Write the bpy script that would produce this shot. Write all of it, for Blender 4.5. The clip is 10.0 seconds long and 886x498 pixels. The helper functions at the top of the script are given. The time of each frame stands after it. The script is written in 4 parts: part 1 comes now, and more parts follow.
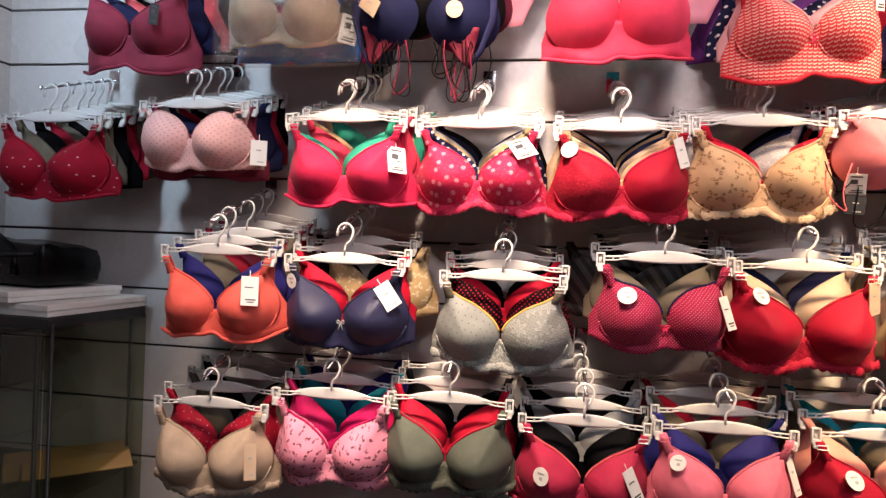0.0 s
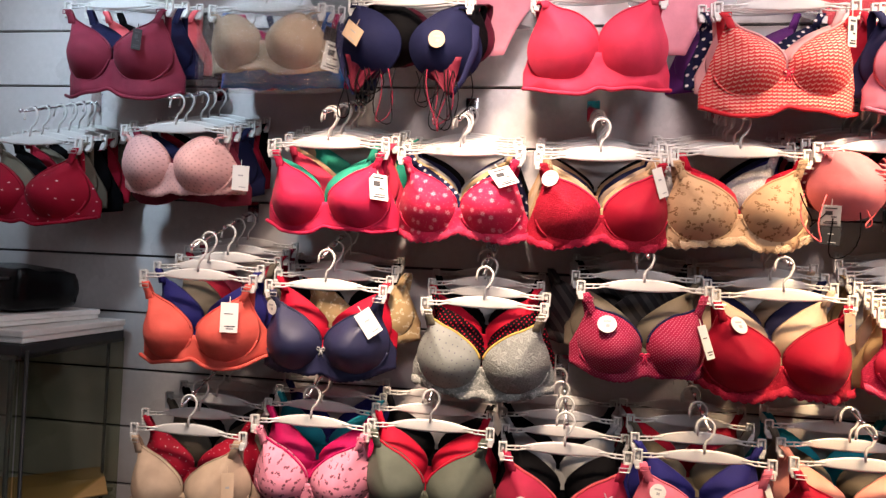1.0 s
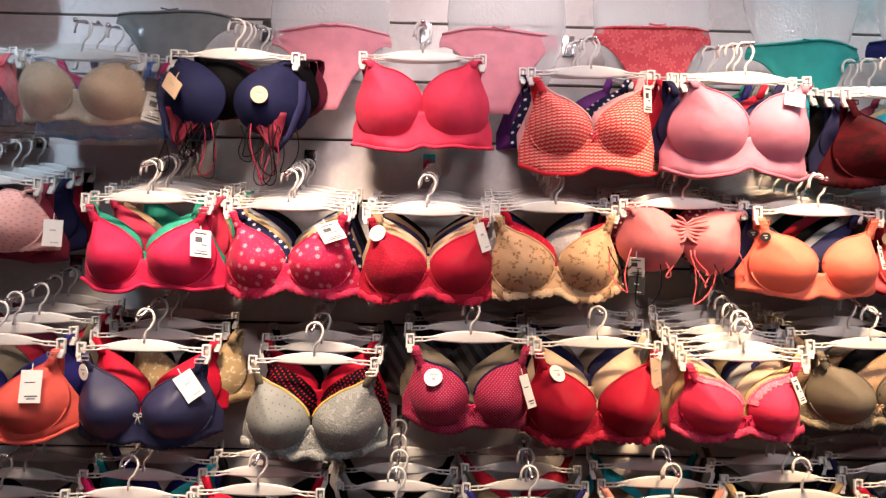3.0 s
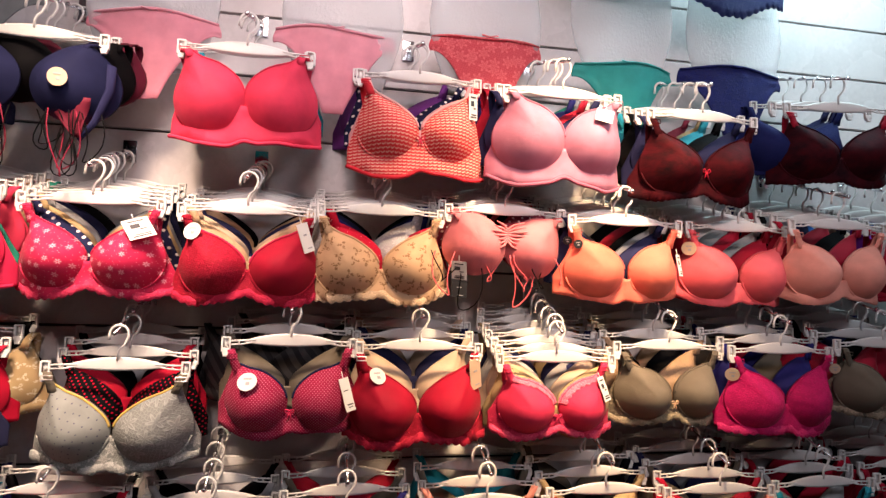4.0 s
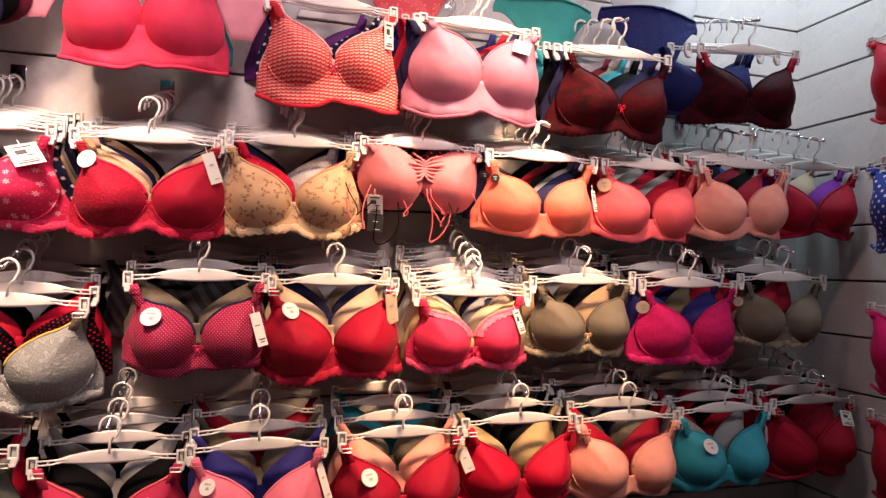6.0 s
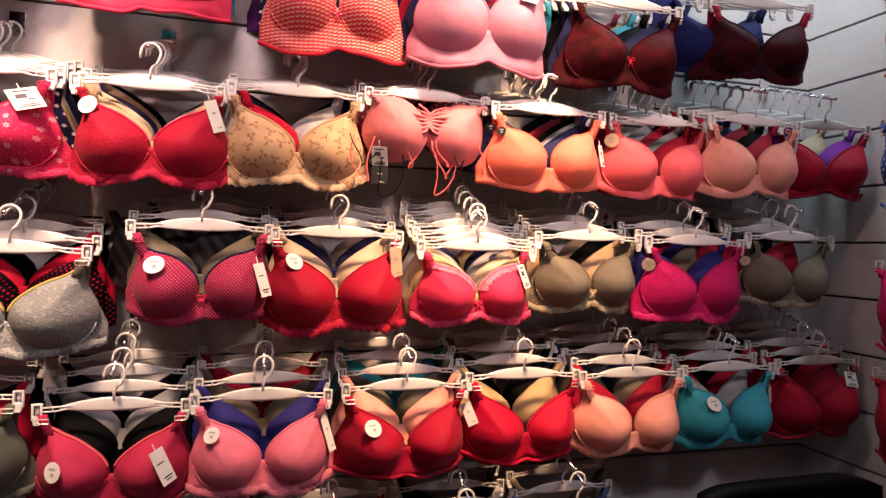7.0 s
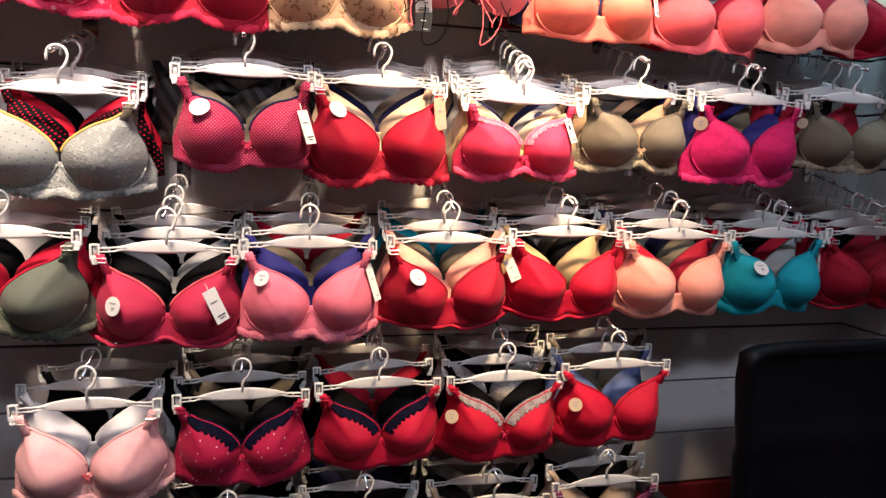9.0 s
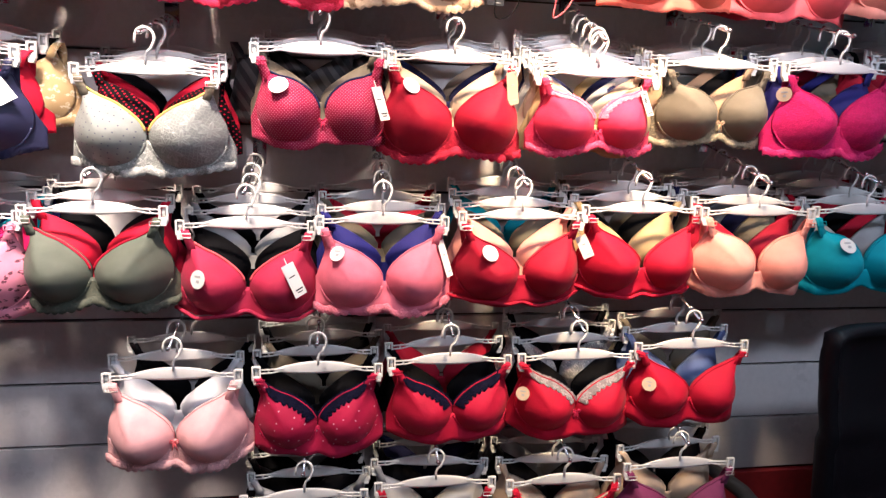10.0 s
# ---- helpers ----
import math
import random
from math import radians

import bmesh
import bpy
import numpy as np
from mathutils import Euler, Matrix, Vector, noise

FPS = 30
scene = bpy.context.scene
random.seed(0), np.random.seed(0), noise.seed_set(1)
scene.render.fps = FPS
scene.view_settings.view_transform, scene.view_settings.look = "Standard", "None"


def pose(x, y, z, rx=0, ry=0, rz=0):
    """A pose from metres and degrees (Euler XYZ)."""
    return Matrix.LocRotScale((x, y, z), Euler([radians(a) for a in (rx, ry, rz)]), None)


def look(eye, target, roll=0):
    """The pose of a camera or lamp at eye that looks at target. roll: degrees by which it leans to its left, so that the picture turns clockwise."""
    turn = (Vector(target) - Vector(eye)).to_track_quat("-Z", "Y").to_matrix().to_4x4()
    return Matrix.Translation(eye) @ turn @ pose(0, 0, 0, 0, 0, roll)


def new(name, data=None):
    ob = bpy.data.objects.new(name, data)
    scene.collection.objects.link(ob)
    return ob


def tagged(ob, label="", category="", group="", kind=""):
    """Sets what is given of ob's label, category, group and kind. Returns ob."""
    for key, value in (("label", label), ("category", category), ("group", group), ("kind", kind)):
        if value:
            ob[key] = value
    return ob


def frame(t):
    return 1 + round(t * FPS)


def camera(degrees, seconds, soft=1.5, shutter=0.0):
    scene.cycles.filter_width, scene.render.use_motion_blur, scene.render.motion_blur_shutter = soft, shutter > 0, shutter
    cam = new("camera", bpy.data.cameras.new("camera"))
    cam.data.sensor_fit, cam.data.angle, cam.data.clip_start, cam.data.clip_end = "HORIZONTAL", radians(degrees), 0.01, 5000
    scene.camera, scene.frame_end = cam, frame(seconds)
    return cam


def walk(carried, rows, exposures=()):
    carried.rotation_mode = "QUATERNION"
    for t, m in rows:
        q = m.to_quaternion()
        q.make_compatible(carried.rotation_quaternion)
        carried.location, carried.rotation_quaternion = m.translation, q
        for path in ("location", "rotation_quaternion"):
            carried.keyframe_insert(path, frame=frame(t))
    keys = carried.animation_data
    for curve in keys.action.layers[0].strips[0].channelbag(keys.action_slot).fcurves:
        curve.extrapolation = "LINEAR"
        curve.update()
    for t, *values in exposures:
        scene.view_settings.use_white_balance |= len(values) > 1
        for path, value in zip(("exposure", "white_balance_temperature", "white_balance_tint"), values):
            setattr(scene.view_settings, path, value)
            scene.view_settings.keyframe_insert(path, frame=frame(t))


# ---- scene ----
cam = camera(70.5, 10.0, soft=1.4)
PATH = [
    (0, (0.003, -0.367, 1.687), (-0.317, 1.607, 1.675), 2.2),
    (0.5, (0.008, -0.369, 1.701), (-0.277, 1.611, 1.718), 2.6),
    (1, (0.014, -0.367, 1.712), (-0.267, 1.612, 1.751), 2.5),
    (1.5, (0.047, -0.378, 1.737), (-0.177, 1.608, 1.829), 2.2),
    (2, (0.081, -0.37, 1.753), (-0.067, 1.621, 1.876), 2.0),
    (3.5, (0.233, -0.361, 1.768), (0.404, 1.626, 1.924), 1.2),
    (4, (0.306, -0.364, 1.765), (0.672, 1.595, 1.935), 1.6),
    (4.5, (0.344, -0.369, 1.765), (0.837, 1.56, 1.95), 1.5),
    (5, (0.364, -0.375, 1.76), (0.915, 1.538, 1.951), 1.1),
    (5.5, (0.365, -0.367, 1.733), (0.915, 1.552, 1.856), 1.0),
    (7, (0.366, -0.345, 1.651), (0.908, 1.58, 1.642), 1.6),
    (7.5, (0.365, -0.339, 1.615), (0.874, 1.594, 1.555), 1.7),
    (8, (0.358, -0.33, 1.566), (0.856, 1.603, 1.436), 1.7),
    (8.5, (0.355, -0.329, 1.529), (0.829, 1.605, 1.344), 1.6),
    (9, (0.344, -0.336, 1.496), (0.795, 1.597, 1.254), 1.8),
    (9.5, (0.325, -0.332, 1.477), (0.723, 1.608, 1.196), 1.7),
    (10, (0.3, -0.331, 1.468), (0.594, 1.627, 1.188), 1.2),
]
walk(cam, [(t, look(eye, target, roll)) for t, eye, target, roll in PATH],
     exposures=[(0.0, 0.44, 6320, 20), (2.0, 0.35, 6380, 19), (3.5, 0.19, 6450, 22), (5.5, 0.18, 6850, 32), (7.0, 0.24, 7050, 37),
                (7.5, 0.42, 6780, 32), (8.5, 0.79, 6130, 18), (9.5, 1.06, 5680, 17), (10.0, 1.32, 5560, 17)])

# ---- world and lights ----
world = bpy.data.worlds.new("shop_ambient")
scene.world = world
world.use_nodes = True
world.node_tree.nodes["Background"].inputs["Color"].default_value = (0.75, 0.85, 1.0, 1)
world.node_tree.nodes["Background"].inputs["Strength"].default_value = 0.004


def lamp(name, kind, m, watts, colour, **settings):
    data = bpy.data.lights.new(name, kind)
    data.energy, data.color = watts, colour
    if kind == "SPOT":
        data.spot_size, data.spot_blend, data.shadow_soft_size = settings["angle"], 1.0, 0.13
    if kind == "AREA":
        data.shape, data.size, data.size_y = "RECTANGLE", settings["sx"], settings["sy"]
    ob = new(name, data)
    ob.matrix_world = m
    return ob


lamp("unseen_spot_lamp", "SPOT", look((-0.16, 0.16, 2.92), (-0.13, 0.94, 1.78)), 230, (1.0, 0.765, 0.53), angle=radians(43))
lamp("unseen_spot_lamp", "SPOT", look((0.86, 0.16, 2.92), (0.82, 0.94, 1.80)), 310, (1.0, 0.715, 0.40), angle=radians(43))
# Added spot that brightens the top row, from no known fixture.
lamp("unseen_spot_lamp", "SPOT", look((0.28, -0.45, 2.94), (0.26, 1.1, 2.36)), 33, (1.0, 0.86, 0.80), angle=radians(44))
# Added spot that lifts the lower left rows.
lamp("unseen_spot_lamp", "SPOT", look((-0.58, 0.10, 2.92), (-0.56, 0.93, 1.48)), 115, (1.0, 0.82, 0.64), angle=radians(31))
lamp("unseen_area_lamp", "AREA", look((1.60, 0.90, 2.97), (1.62, 1.0, 2.0)), 6.5, (0.60, 0.96, 1.0), sx=0.3, sy=0.25)
# Unseen cool light, coned so that the lower left wall stays dark.
lamp("unseen_spot_lamp", "SPOT", look((-0.95, -0.1, 2.94), (-1.00, 1.165, 2.24)), 82, (0.64, 0.87, 1.0), angle=radians(50))
# Added warm fill for the top row and the wall behind it.
lamp("unseen_area_lamp", "AREA", look((0.38, 0.30, 2.97), (0.38, 1.0, 2.1)), 7.5, (1.0, 0.80, 0.72), sx=0.5, sy=0.2)
# Added fill from far in front that lifts the lower right wall.
lamp("unseen_area_lamp", "AREA", look((1.62, -1.00, 2.95), (1.7, 1.0, 1.0)), 11, (0.88, 0.95, 1.0), sx=0.4, sy=0.3)
# Two added front fills that brighten the wall between the upper rows.
lamp("unseen_spot_lamp", "SPOT", look((-0.10, -1.3, 2.92), (-0.05, 1.1, 1.94)), 64, (1.0, 0.80, 0.70), angle=radians(26))
lamp("unseen_spot_lamp", "SPOT", look((1.05, -1.3, 2.92), (1.00, 1.1, 1.93)), 112, (1.0, 0.80, 0.70), angle=radians(26))
# Added cool front fill over the whole display wall.
lamp("unseen_area_lamp", "AREA", look((0.25, -1.0, 2.95), (0.3, 1.1, 1.9)), 5.5, (0.86, 0.93, 1.0), sx=1.2, sy=0.6)

# ---- materials ----


def mat_base(name, rough=0.6, metal=0.0):
    m = bpy.data.materials.new(name)
    m.use_nodes = True
    nt = m.node_tree
    b = nt.nodes["Principled BSDF"]
    b.inputs["Roughness"].default_value, b.inputs["Metallic"].default_value = rough, metal
    return m, nt, b


def nd(nt, kind, **sets):
    n = nt.nodes.new(kind)
    for k, v in sets.items():
        n.inputs[k.replace("_", " ")].default_value = v
    return n


def mixed(nt, fac, a, b):
    n = nt.nodes.new("ShaderNodeMix")
    n.data_type = "RGBA"
    for sock, v in ((n.inputs[0], fac), (n.inputs[6], a), (n.inputs[7], b)):
        if isinstance(v, bpy.types.NodeSocket):
            nt.links.new(v, sock)
        elif isinstance(v, (int, float)):
            sock.default_value = v
        else:
            sock.default_value = (*v, 1)
    return n.outputs[2]


def ramp(nt, fac, lo, hi):
    n = nt.nodes.new("ShaderNodeMapRange")
    n.inputs["From Min"].default_value, n.inputs["From Max"].default_value = lo, hi
    nt.links.new(fac, n.inputs["Value"])
    return n.outputs["Result"]


def bumped(nt, b, height, strength, distance):
    n = nd(nt, "ShaderNodeBump", Strength=strength, Distance=distance)
    nt.links.new(height, n.inputs["Height"])
    nt.links.new(n.outputs["Normal"], b.inputs["Normal"])
    return n


def surface(name, col, rough=0.5, metal=0.0, vary=0.25, grain=60.0, bump=0.1, coat=0.0, size=6.0):
    """A plain surface with stains at two scales, fine relief and uneven gloss."""
    m, nt, b = mat_base(name, rough, metal)
    tc = nt.nodes.new("ShaderNodeTexCoord")
    big, fine = nd(nt, "ShaderNodeTexNoise", Scale=size, Detail=5.0), nd(nt, "ShaderNodeTexNoise", Scale=grain, Detail=6.0)
    for n in (big, fine):
        nt.links.new(tc.outputs["Object"], n.inputs["Vector"])
    dark = tuple(c * (1 - vary) for c in col)
    c1 = mixed(nt, ramp(nt, big.outputs["Fac"], 0.35, 0.65), dark, col)
    c2 = mixed(nt, ramp(nt, fine.outputs["Fac"], 0.3, 0.75), c1, tuple(min(1, c * (1 + vary * 0.4)) for c in col))
    nt.links.new(c2, b.inputs["Base Color"])
    rr = nd(nt, "ShaderNodeMapRange")
    rr.inputs["To Min"].default_value, rr.inputs["To Max"].default_value = max(0.02, rough - 0.12), min(1, rough + 0.12)
    nt.links.new(big.outputs["Fac"], rr.inputs["Value"])
    nt.links.new(rr.outputs["Result"], b.inputs["Roughness"])
    if bump:
        bumped(nt, b, fine.outputs["Fac"], bump, 0.002)
    b.inputs["Coat Weight"].default_value = coat
    return m


FABRICS = {}


def fabric(col, pattern="", col2=(0.9, 0.85, 0.8), scale=120.0, rough=0.72):
    """Garment cloth: knit relief, soft wear, and a printed or woven pattern."""
    key = (col, pattern, col2, scale, rough)
    if key in FABRICS:
        return FABRICS[key]
    m, nt, b = mat_base("cloth_" + (pattern or "plain"), rough)
    dark = sum(col) < 0.12
    b.inputs["Sheen Weight"].default_value = 0.0 if dark else 0.03
    b.inputs["Specular IOR Level"].default_value = (0.06 if dark else 0.22) if rough > 0.55 else 0.4
    b.inputs["Sheen Roughness"].default_value = 0.4
    tc = nt.nodes.new("ShaderNodeTexCoord")
    obj = tc.outputs["Object"]
    big, fine = nd(nt, "ShaderNodeTexNoise", Scale=22.0, Detail=4.0), nd(nt, "ShaderNodeTexNoise", Scale=1100.0, Detail=2.0)
    nt.links.new(obj, big.inputs["Vector"])
    nt.links.new(obj, fine.inputs["Vector"])
    base = mixed(nt, ramp(nt, big.outputs["Fac"], 0.3, 0.7), tuple(c * 0.84 for c in col), tuple(min(1, c * 1.06) for c in col))
    crease = nd(nt, "ShaderNodeTexNoise", Scale=42.0, Detail=3.0, Distortion=0.8)
    nt.links.new(obj, crease.inputs["Vector"])
    folds = nd(nt, "ShaderNodeMath")
    folds.operation = "MULTIPLY_ADD"
    nt.links.new(crease.outputs["Fac"], folds.inputs[0])
    folds.inputs[1].default_value = 2.6
    nt.links.new(fine.outputs["Fac"], folds.inputs[2])
    height = folds.outputs[0]
    strength, dist = 0.28, 0.0014
    def sums(op, a, c, d=0.0, clamp=False):
        n = nt.nodes.new("ShaderNodeMath")
        n.operation, n.use_clamp = op, clamp
        for sock, v in zip(n.inputs, (a, c, d)):
            if isinstance(v, (int, float)):
                sock.default_value = v
            else:
                nt.links.new(v, sock)
        return n.outputs[0]

    sep = nt.nodes.new("ShaderNodeSeparateXYZ")
    nt.links.new(obj, sep.inputs[0])
    plane = nt.nodes.new("ShaderNodeCombineXYZ")
    nt.links.new(sep.outputs["X"], plane.inputs["X"])
    nt.links.new(sep.outputs["Z"], plane.inputs["Y"])
    flat = nd(nt, "ShaderNodeMapping", Rotation=(0, 0, radians(45 if pattern == "dots" else 20)))
    nt.links.new(plane.outputs[0], flat.inputs["Vector"])

    def cells(scale, loose, feature="F1"):
        n = nd(nt, "ShaderNodeTexVoronoi", Scale=scale, Randomness=loose)
        n.voronoi_dimensions, n.feature = "2D", feature
        nt.links.new(flat.outputs["Vector"], n.inputs["Vector"])
        return n

    def petals(vo, count, size, depth):
        """1 inside a flower of that many petals round each cell's centre."""
        off = nt.nodes.new("ShaderNodeVectorMath")
        off.operation = "SUBTRACT"
        nt.links.new(flat.outputs["Vector"], off.inputs[0])
        nt.links.new(vo.outputs["Position"], off.inputs[1])
        o, c = nt.nodes.new("ShaderNodeSeparateXYZ"), nt.nodes.new("ShaderNodeSeparateColor")
        nt.links.new(off.outputs[0], o.inputs[0])
        nt.links.new(vo.outputs["Color"], c.inputs[0])
        ang = sums("MULTIPLY_ADD", sums("ARCTAN2", o.outputs["Y"], o.outputs["X"]), count, sums("MULTIPLY", c.outputs[0], 6.28))
        edge = sums("MULTIPLY_ADD", sums("COSINE", ang, 0), size * depth, size * (1 - depth))
        return ramp(nt, sums("SUBTRACT", edge, vo.outputs["Distance"]), -0.02, 0.03), c.outputs[1]

    if pattern in ("dots", "pins", "glitter"):
        vo = cells(scale, {"dots": 0.0, "pins": 0.25}.get(pattern, 0.8))
        lim = {"pins": 0.085, "dots": 0.18, "glitter": 0.05}[pattern]
        base = mixed(nt, ramp(nt, vo.outputs["Distance"], lim * 1.25, lim * 0.8), base, col2)
    elif pattern == "stars":
        vo = cells(scale, 0.6)
        spot, pick = petals(vo, 6, 0.23, 0.30)
        heart = ramp(nt, vo.outputs["Distance"], 0.035, 0.06)
        keep = sums("MULTIPLY", ramp(nt, pick, 0.12, 0.14), 0.9)
        base = mixed(nt, sums("MULTIPLY", sums("MULTIPLY", spot, heart), keep), base, col2)
        small = cells(scale * 2.6, 0.9)
        base = mixed(nt, sums("MULTIPLY", ramp(nt, small.outputs["Distance"], 0.09, 0.06), 0.6), base, col2)
    elif pattern in ("flowers", "print"):
        vo = cells(scale, 0.55)
        spot, pick = petals(vo, 3 if pattern == "flowers" else 2, 0.40 if pattern == "flowers" else 0.36, 0.42 if pattern == "flowers" else 0.36)
        twig = nd(nt, "ShaderNodeTexNoise", Scale=scale * (7.0 if pattern == "flowers" else 3.6), Detail=1.0)
        nt.links.new(flat.outputs["Vector"], twig.inputs["Vector"])
        spot = sums("MULTIPLY", spot, ramp(nt, twig.outputs["Fac"], 0.42, 0.50))
        base = mixed(nt, sums("MULTIPLY", spot, 0.85), base, col2)
    elif pattern == "lace":
        big_cells = cells(scale * 0.55, 0.7)
        flower, pick = petals(big_cells, 6, 0.52, 0.30)
        vein, pick2 = petals(big_cells, 6, 0.36, 0.40)
        net = cells(scale * 3.2, 0.55, "DISTANCE_TO_EDGE")
        mesh_line = sums("MULTIPLY", ramp(nt, net.outputs["Distance"], 0.16, 0.05), 0.45)
        solid = sums("SUBTRACT", flower, sums("MULTIPLY", vein, 0.55))
        cover = sums("MAXIMUM", solid, mesh_line)
        mid = tuple((a + c) / 2 for a, c in zip(col, col2))
        base = mixed(nt, cover, tuple(c * 0.80 for c in col), mid)
        height, strength, dist = cover, 0.7, 0.0016
    elif pattern == "weave":
        saw = sums("PINGPONG", sep.outputs["X"], 0.0046)
        row = sums("FRACT", sums("MULTIPLY", sums("MULTIPLY_ADD", saw, 0.55, sep.outputs["Z"]), scale), 0)
        dash = sums("GREATER_THAN", sums("FRACT", sums("MULTIPLY", sep.outputs["X"], 108.0), 0), 0.18)
        base = mixed(nt, sums("MULTIPLY", ramp(nt, row, 0.60, 0.68), dash), base, col2)
    elif pattern == "mottle":
        blot, vein = nd(nt, "ShaderNodeTexNoise", Scale=scale, Detail=4.0, Roughness=0.65), nd(nt, "ShaderNodeTexNoise", Scale=260.0, Detail=2.0)
        nt.links.new(flat.outputs["Vector"], blot.inputs["Vector"])
        nt.links.new(flat.outputs["Vector"], vein.inputs["Vector"])
        base = mixed(nt, ramp(nt, blot.outputs["Fac"], 0.30, 0.72), base, col2)
        height, strength, dist = vein.outputs["Fac"], 0.4, 0.001
    elif pattern == "stripes":
        turn = nd(nt, "ShaderNodeMapping", Rotation=(0, radians(35), 0))
        wave = nd(nt, "ShaderNodeTexWave", Scale=scale, Distortion=1.5, Detail=1.0)
        nt.links.new(obj, turn.inputs["Vector"])
        nt.links.new(turn.outputs["Vector"], wave.inputs["Vector"])
        base = mixed(nt, ramp(nt, wave.outputs["Fac"], 0.45, 0.6), base, col2)
    elif pattern == "fade":
        base = mixed(nt, ramp(nt, sep.outputs["Z"], -0.15, -0.19), base, col2)
    nt.links.new(base, b.inputs["Base Color"])
    bumped(nt, b, height, strength, dist)
    FABRICS[key] = m
    return m


def clear_plastic(name, gloss=0.10, rough=0.12, ripple=0.6, size=26.0, haze=0.0, tint=(0.93, 0.95, 0.96)):
    m = bpy.data.materials.new(name)
    m.use_nodes = True
    nt = m.node_tree
    nt.nodes.clear()
    out, mix = nt.nodes.new("ShaderNodeOutputMaterial"), nt.nodes.new("ShaderNodeMixShader")
    tr, gl = nt.nodes.new("ShaderNodeBsdfTransparent"), nd(nt, "ShaderNodeBsdfGlossy", Roughness=rough)
    no = nd(nt, "ShaderNodeTexNoise", Scale=size, Detail=3.0)
    bu = nd(nt, "ShaderNodeBump", Strength=ripple, Distance=0.01)
    nt.links.new(no.outputs["Fac"], bu.inputs["Height"])
    nt.links.new(bu.outputs["Normal"], gl.inputs["Normal"])
    tr.inputs["Color"].default_value = (*tint, 1)
    mix.inputs[0].default_value = gloss
    if haze:
        dif, soft = nd(nt, "ShaderNodeBsdfDiffuse", Color=(0.85, 0.85, 0.88, 1)), nt.nodes.new("ShaderNodeMixShader")
        soft.inputs[0].default_value = haze
        nt.links.new(tr.outputs[0], soft.inputs[1])
        nt.links.new(dif.outputs[0], soft.inputs[2])
        tr = soft
    nt.links.new(tr.outputs[0], mix.inputs[1])
    nt.links.new(gl.outputs[0], mix.inputs[2])
    nt.links.new(mix.outputs[0], out.inputs["Surface"])
    return m


M_SLAT = surface("white_laminate", (0.63, 0.595, 0.58), 0.28, vary=0.10, grain=90, bump=0.03, size=3.0)
M_GROOVE = surface("dark_groove", (0.04, 0.036, 0.036), 0.6)
M_CEIL = surface("ceiling_paint", (0.42, 0.42, 0.42), 0.8)
M_WALL = surface("wall_paint", (0.20, 0.16, 0.14), 0.8)
M_FLOOR = surface("floor_tile_grey", (0.10, 0.085, 0.08), 0.35)
M_RED = surface("red_board", (0.20, 0.012, 0.018), 0.55)
M_HANG = surface("white_plastic", (0.70, 0.69, 0.66), 0.32, vary=0.08, grain=30, bump=0.03, coat=0.15)
M_CHROME = surface("chrome", (0.75, 0.75, 0.77), 0.16, metal=1.0, vary=0.15)
M_CARD = surface("white_card", (0.70, 0.69, 0.65), 0.65, vary=0.06)
M_KRAFT = surface("kraft_card", (0.56, 0.41, 0.28), 0.75, vary=0.15)
M_INK = surface("dark_print", (0.04, 0.04, 0.045), 0.6)
M_BLACKTAG = surface("black_card", (0.012, 0.012, 0.014), 0.4)
M_GREYINK = surface("grey_print", (0.35, 0.35, 0.35), 0.6)
M_LEATHER = surface("black_leather", (0.004, 0.004, 0.006), 0.5, vary=0.4, grain=240, bump=0.25)
M_LEATHER.node_tree.nodes["Principled BSDF"].inputs["Specular IOR Level"].default_value = 0.16
M_GLOSSBAG = surface("black_patent", (0.003, 0.003, 0.0035), 0.24, vary=0.3, grain=150, bump=0.15)
M_GLOSSBAG.node_tree.nodes["Principled BSDF"].inputs["Specular IOR Level"].default_value = 0.22
M_BOX = surface("white_cardboard_box", (0.84, 0.83, 0.79), 0.6, vary=0.12)
M_STEEL = surface("dark_steel", (0.045, 0.045, 0.045), 0.45, metal=0.7, vary=0.2)
M_CARTON = surface("brown_cardboard", (0.56, 0.34, 0.13), 0.8, vary=0.2)
M_SLIDER = surface("pale_metal_slider", (0.55, 0.53, 0.50), 0.3, metal=0.7)
M_BLACKPL = surface("black_plastic", (0.02, 0.02, 0.022), 0.4)
M_CLEAR = clear_plastic("clear_plastic_film", 0.10, 0.06, 1.0, 60.0, 0.0, tint=(0.97, 0.98, 0.98))
M_FORM = clear_plastic("clear_plastic_form", 0.13, 0.05, 0.9, 46.0, 0.30, tint=(0.86, 0.88, 0.87))
# Greenish glass; its tint is darkened to put shade inside the showcase.
M_GLASS = clear_plastic("shaded_showcase_glass", 0.08, 0.02, 0.0, tint=(0.70, 0.72, 0.60))

# ---- mesh helpers ----


def part(name, bm, material, parent=None, label="", smooth=True):
    me = bpy.data.meshes.new(name)
    bm.normal_update()
    bm.to_mesh(me)
    bm.free()
    return linked(name, me, material, parent, label, smooth)


def linked(name, me, material, parent=None, label="", smooth=True):
    if not me.materials:
        me.materials.append(material)
        if smooth:
            me.shade_smooth()
    ob = new(name, me)
    if parent:
        ob.parent = parent
    if label:
        ob["label"] = label
    return ob


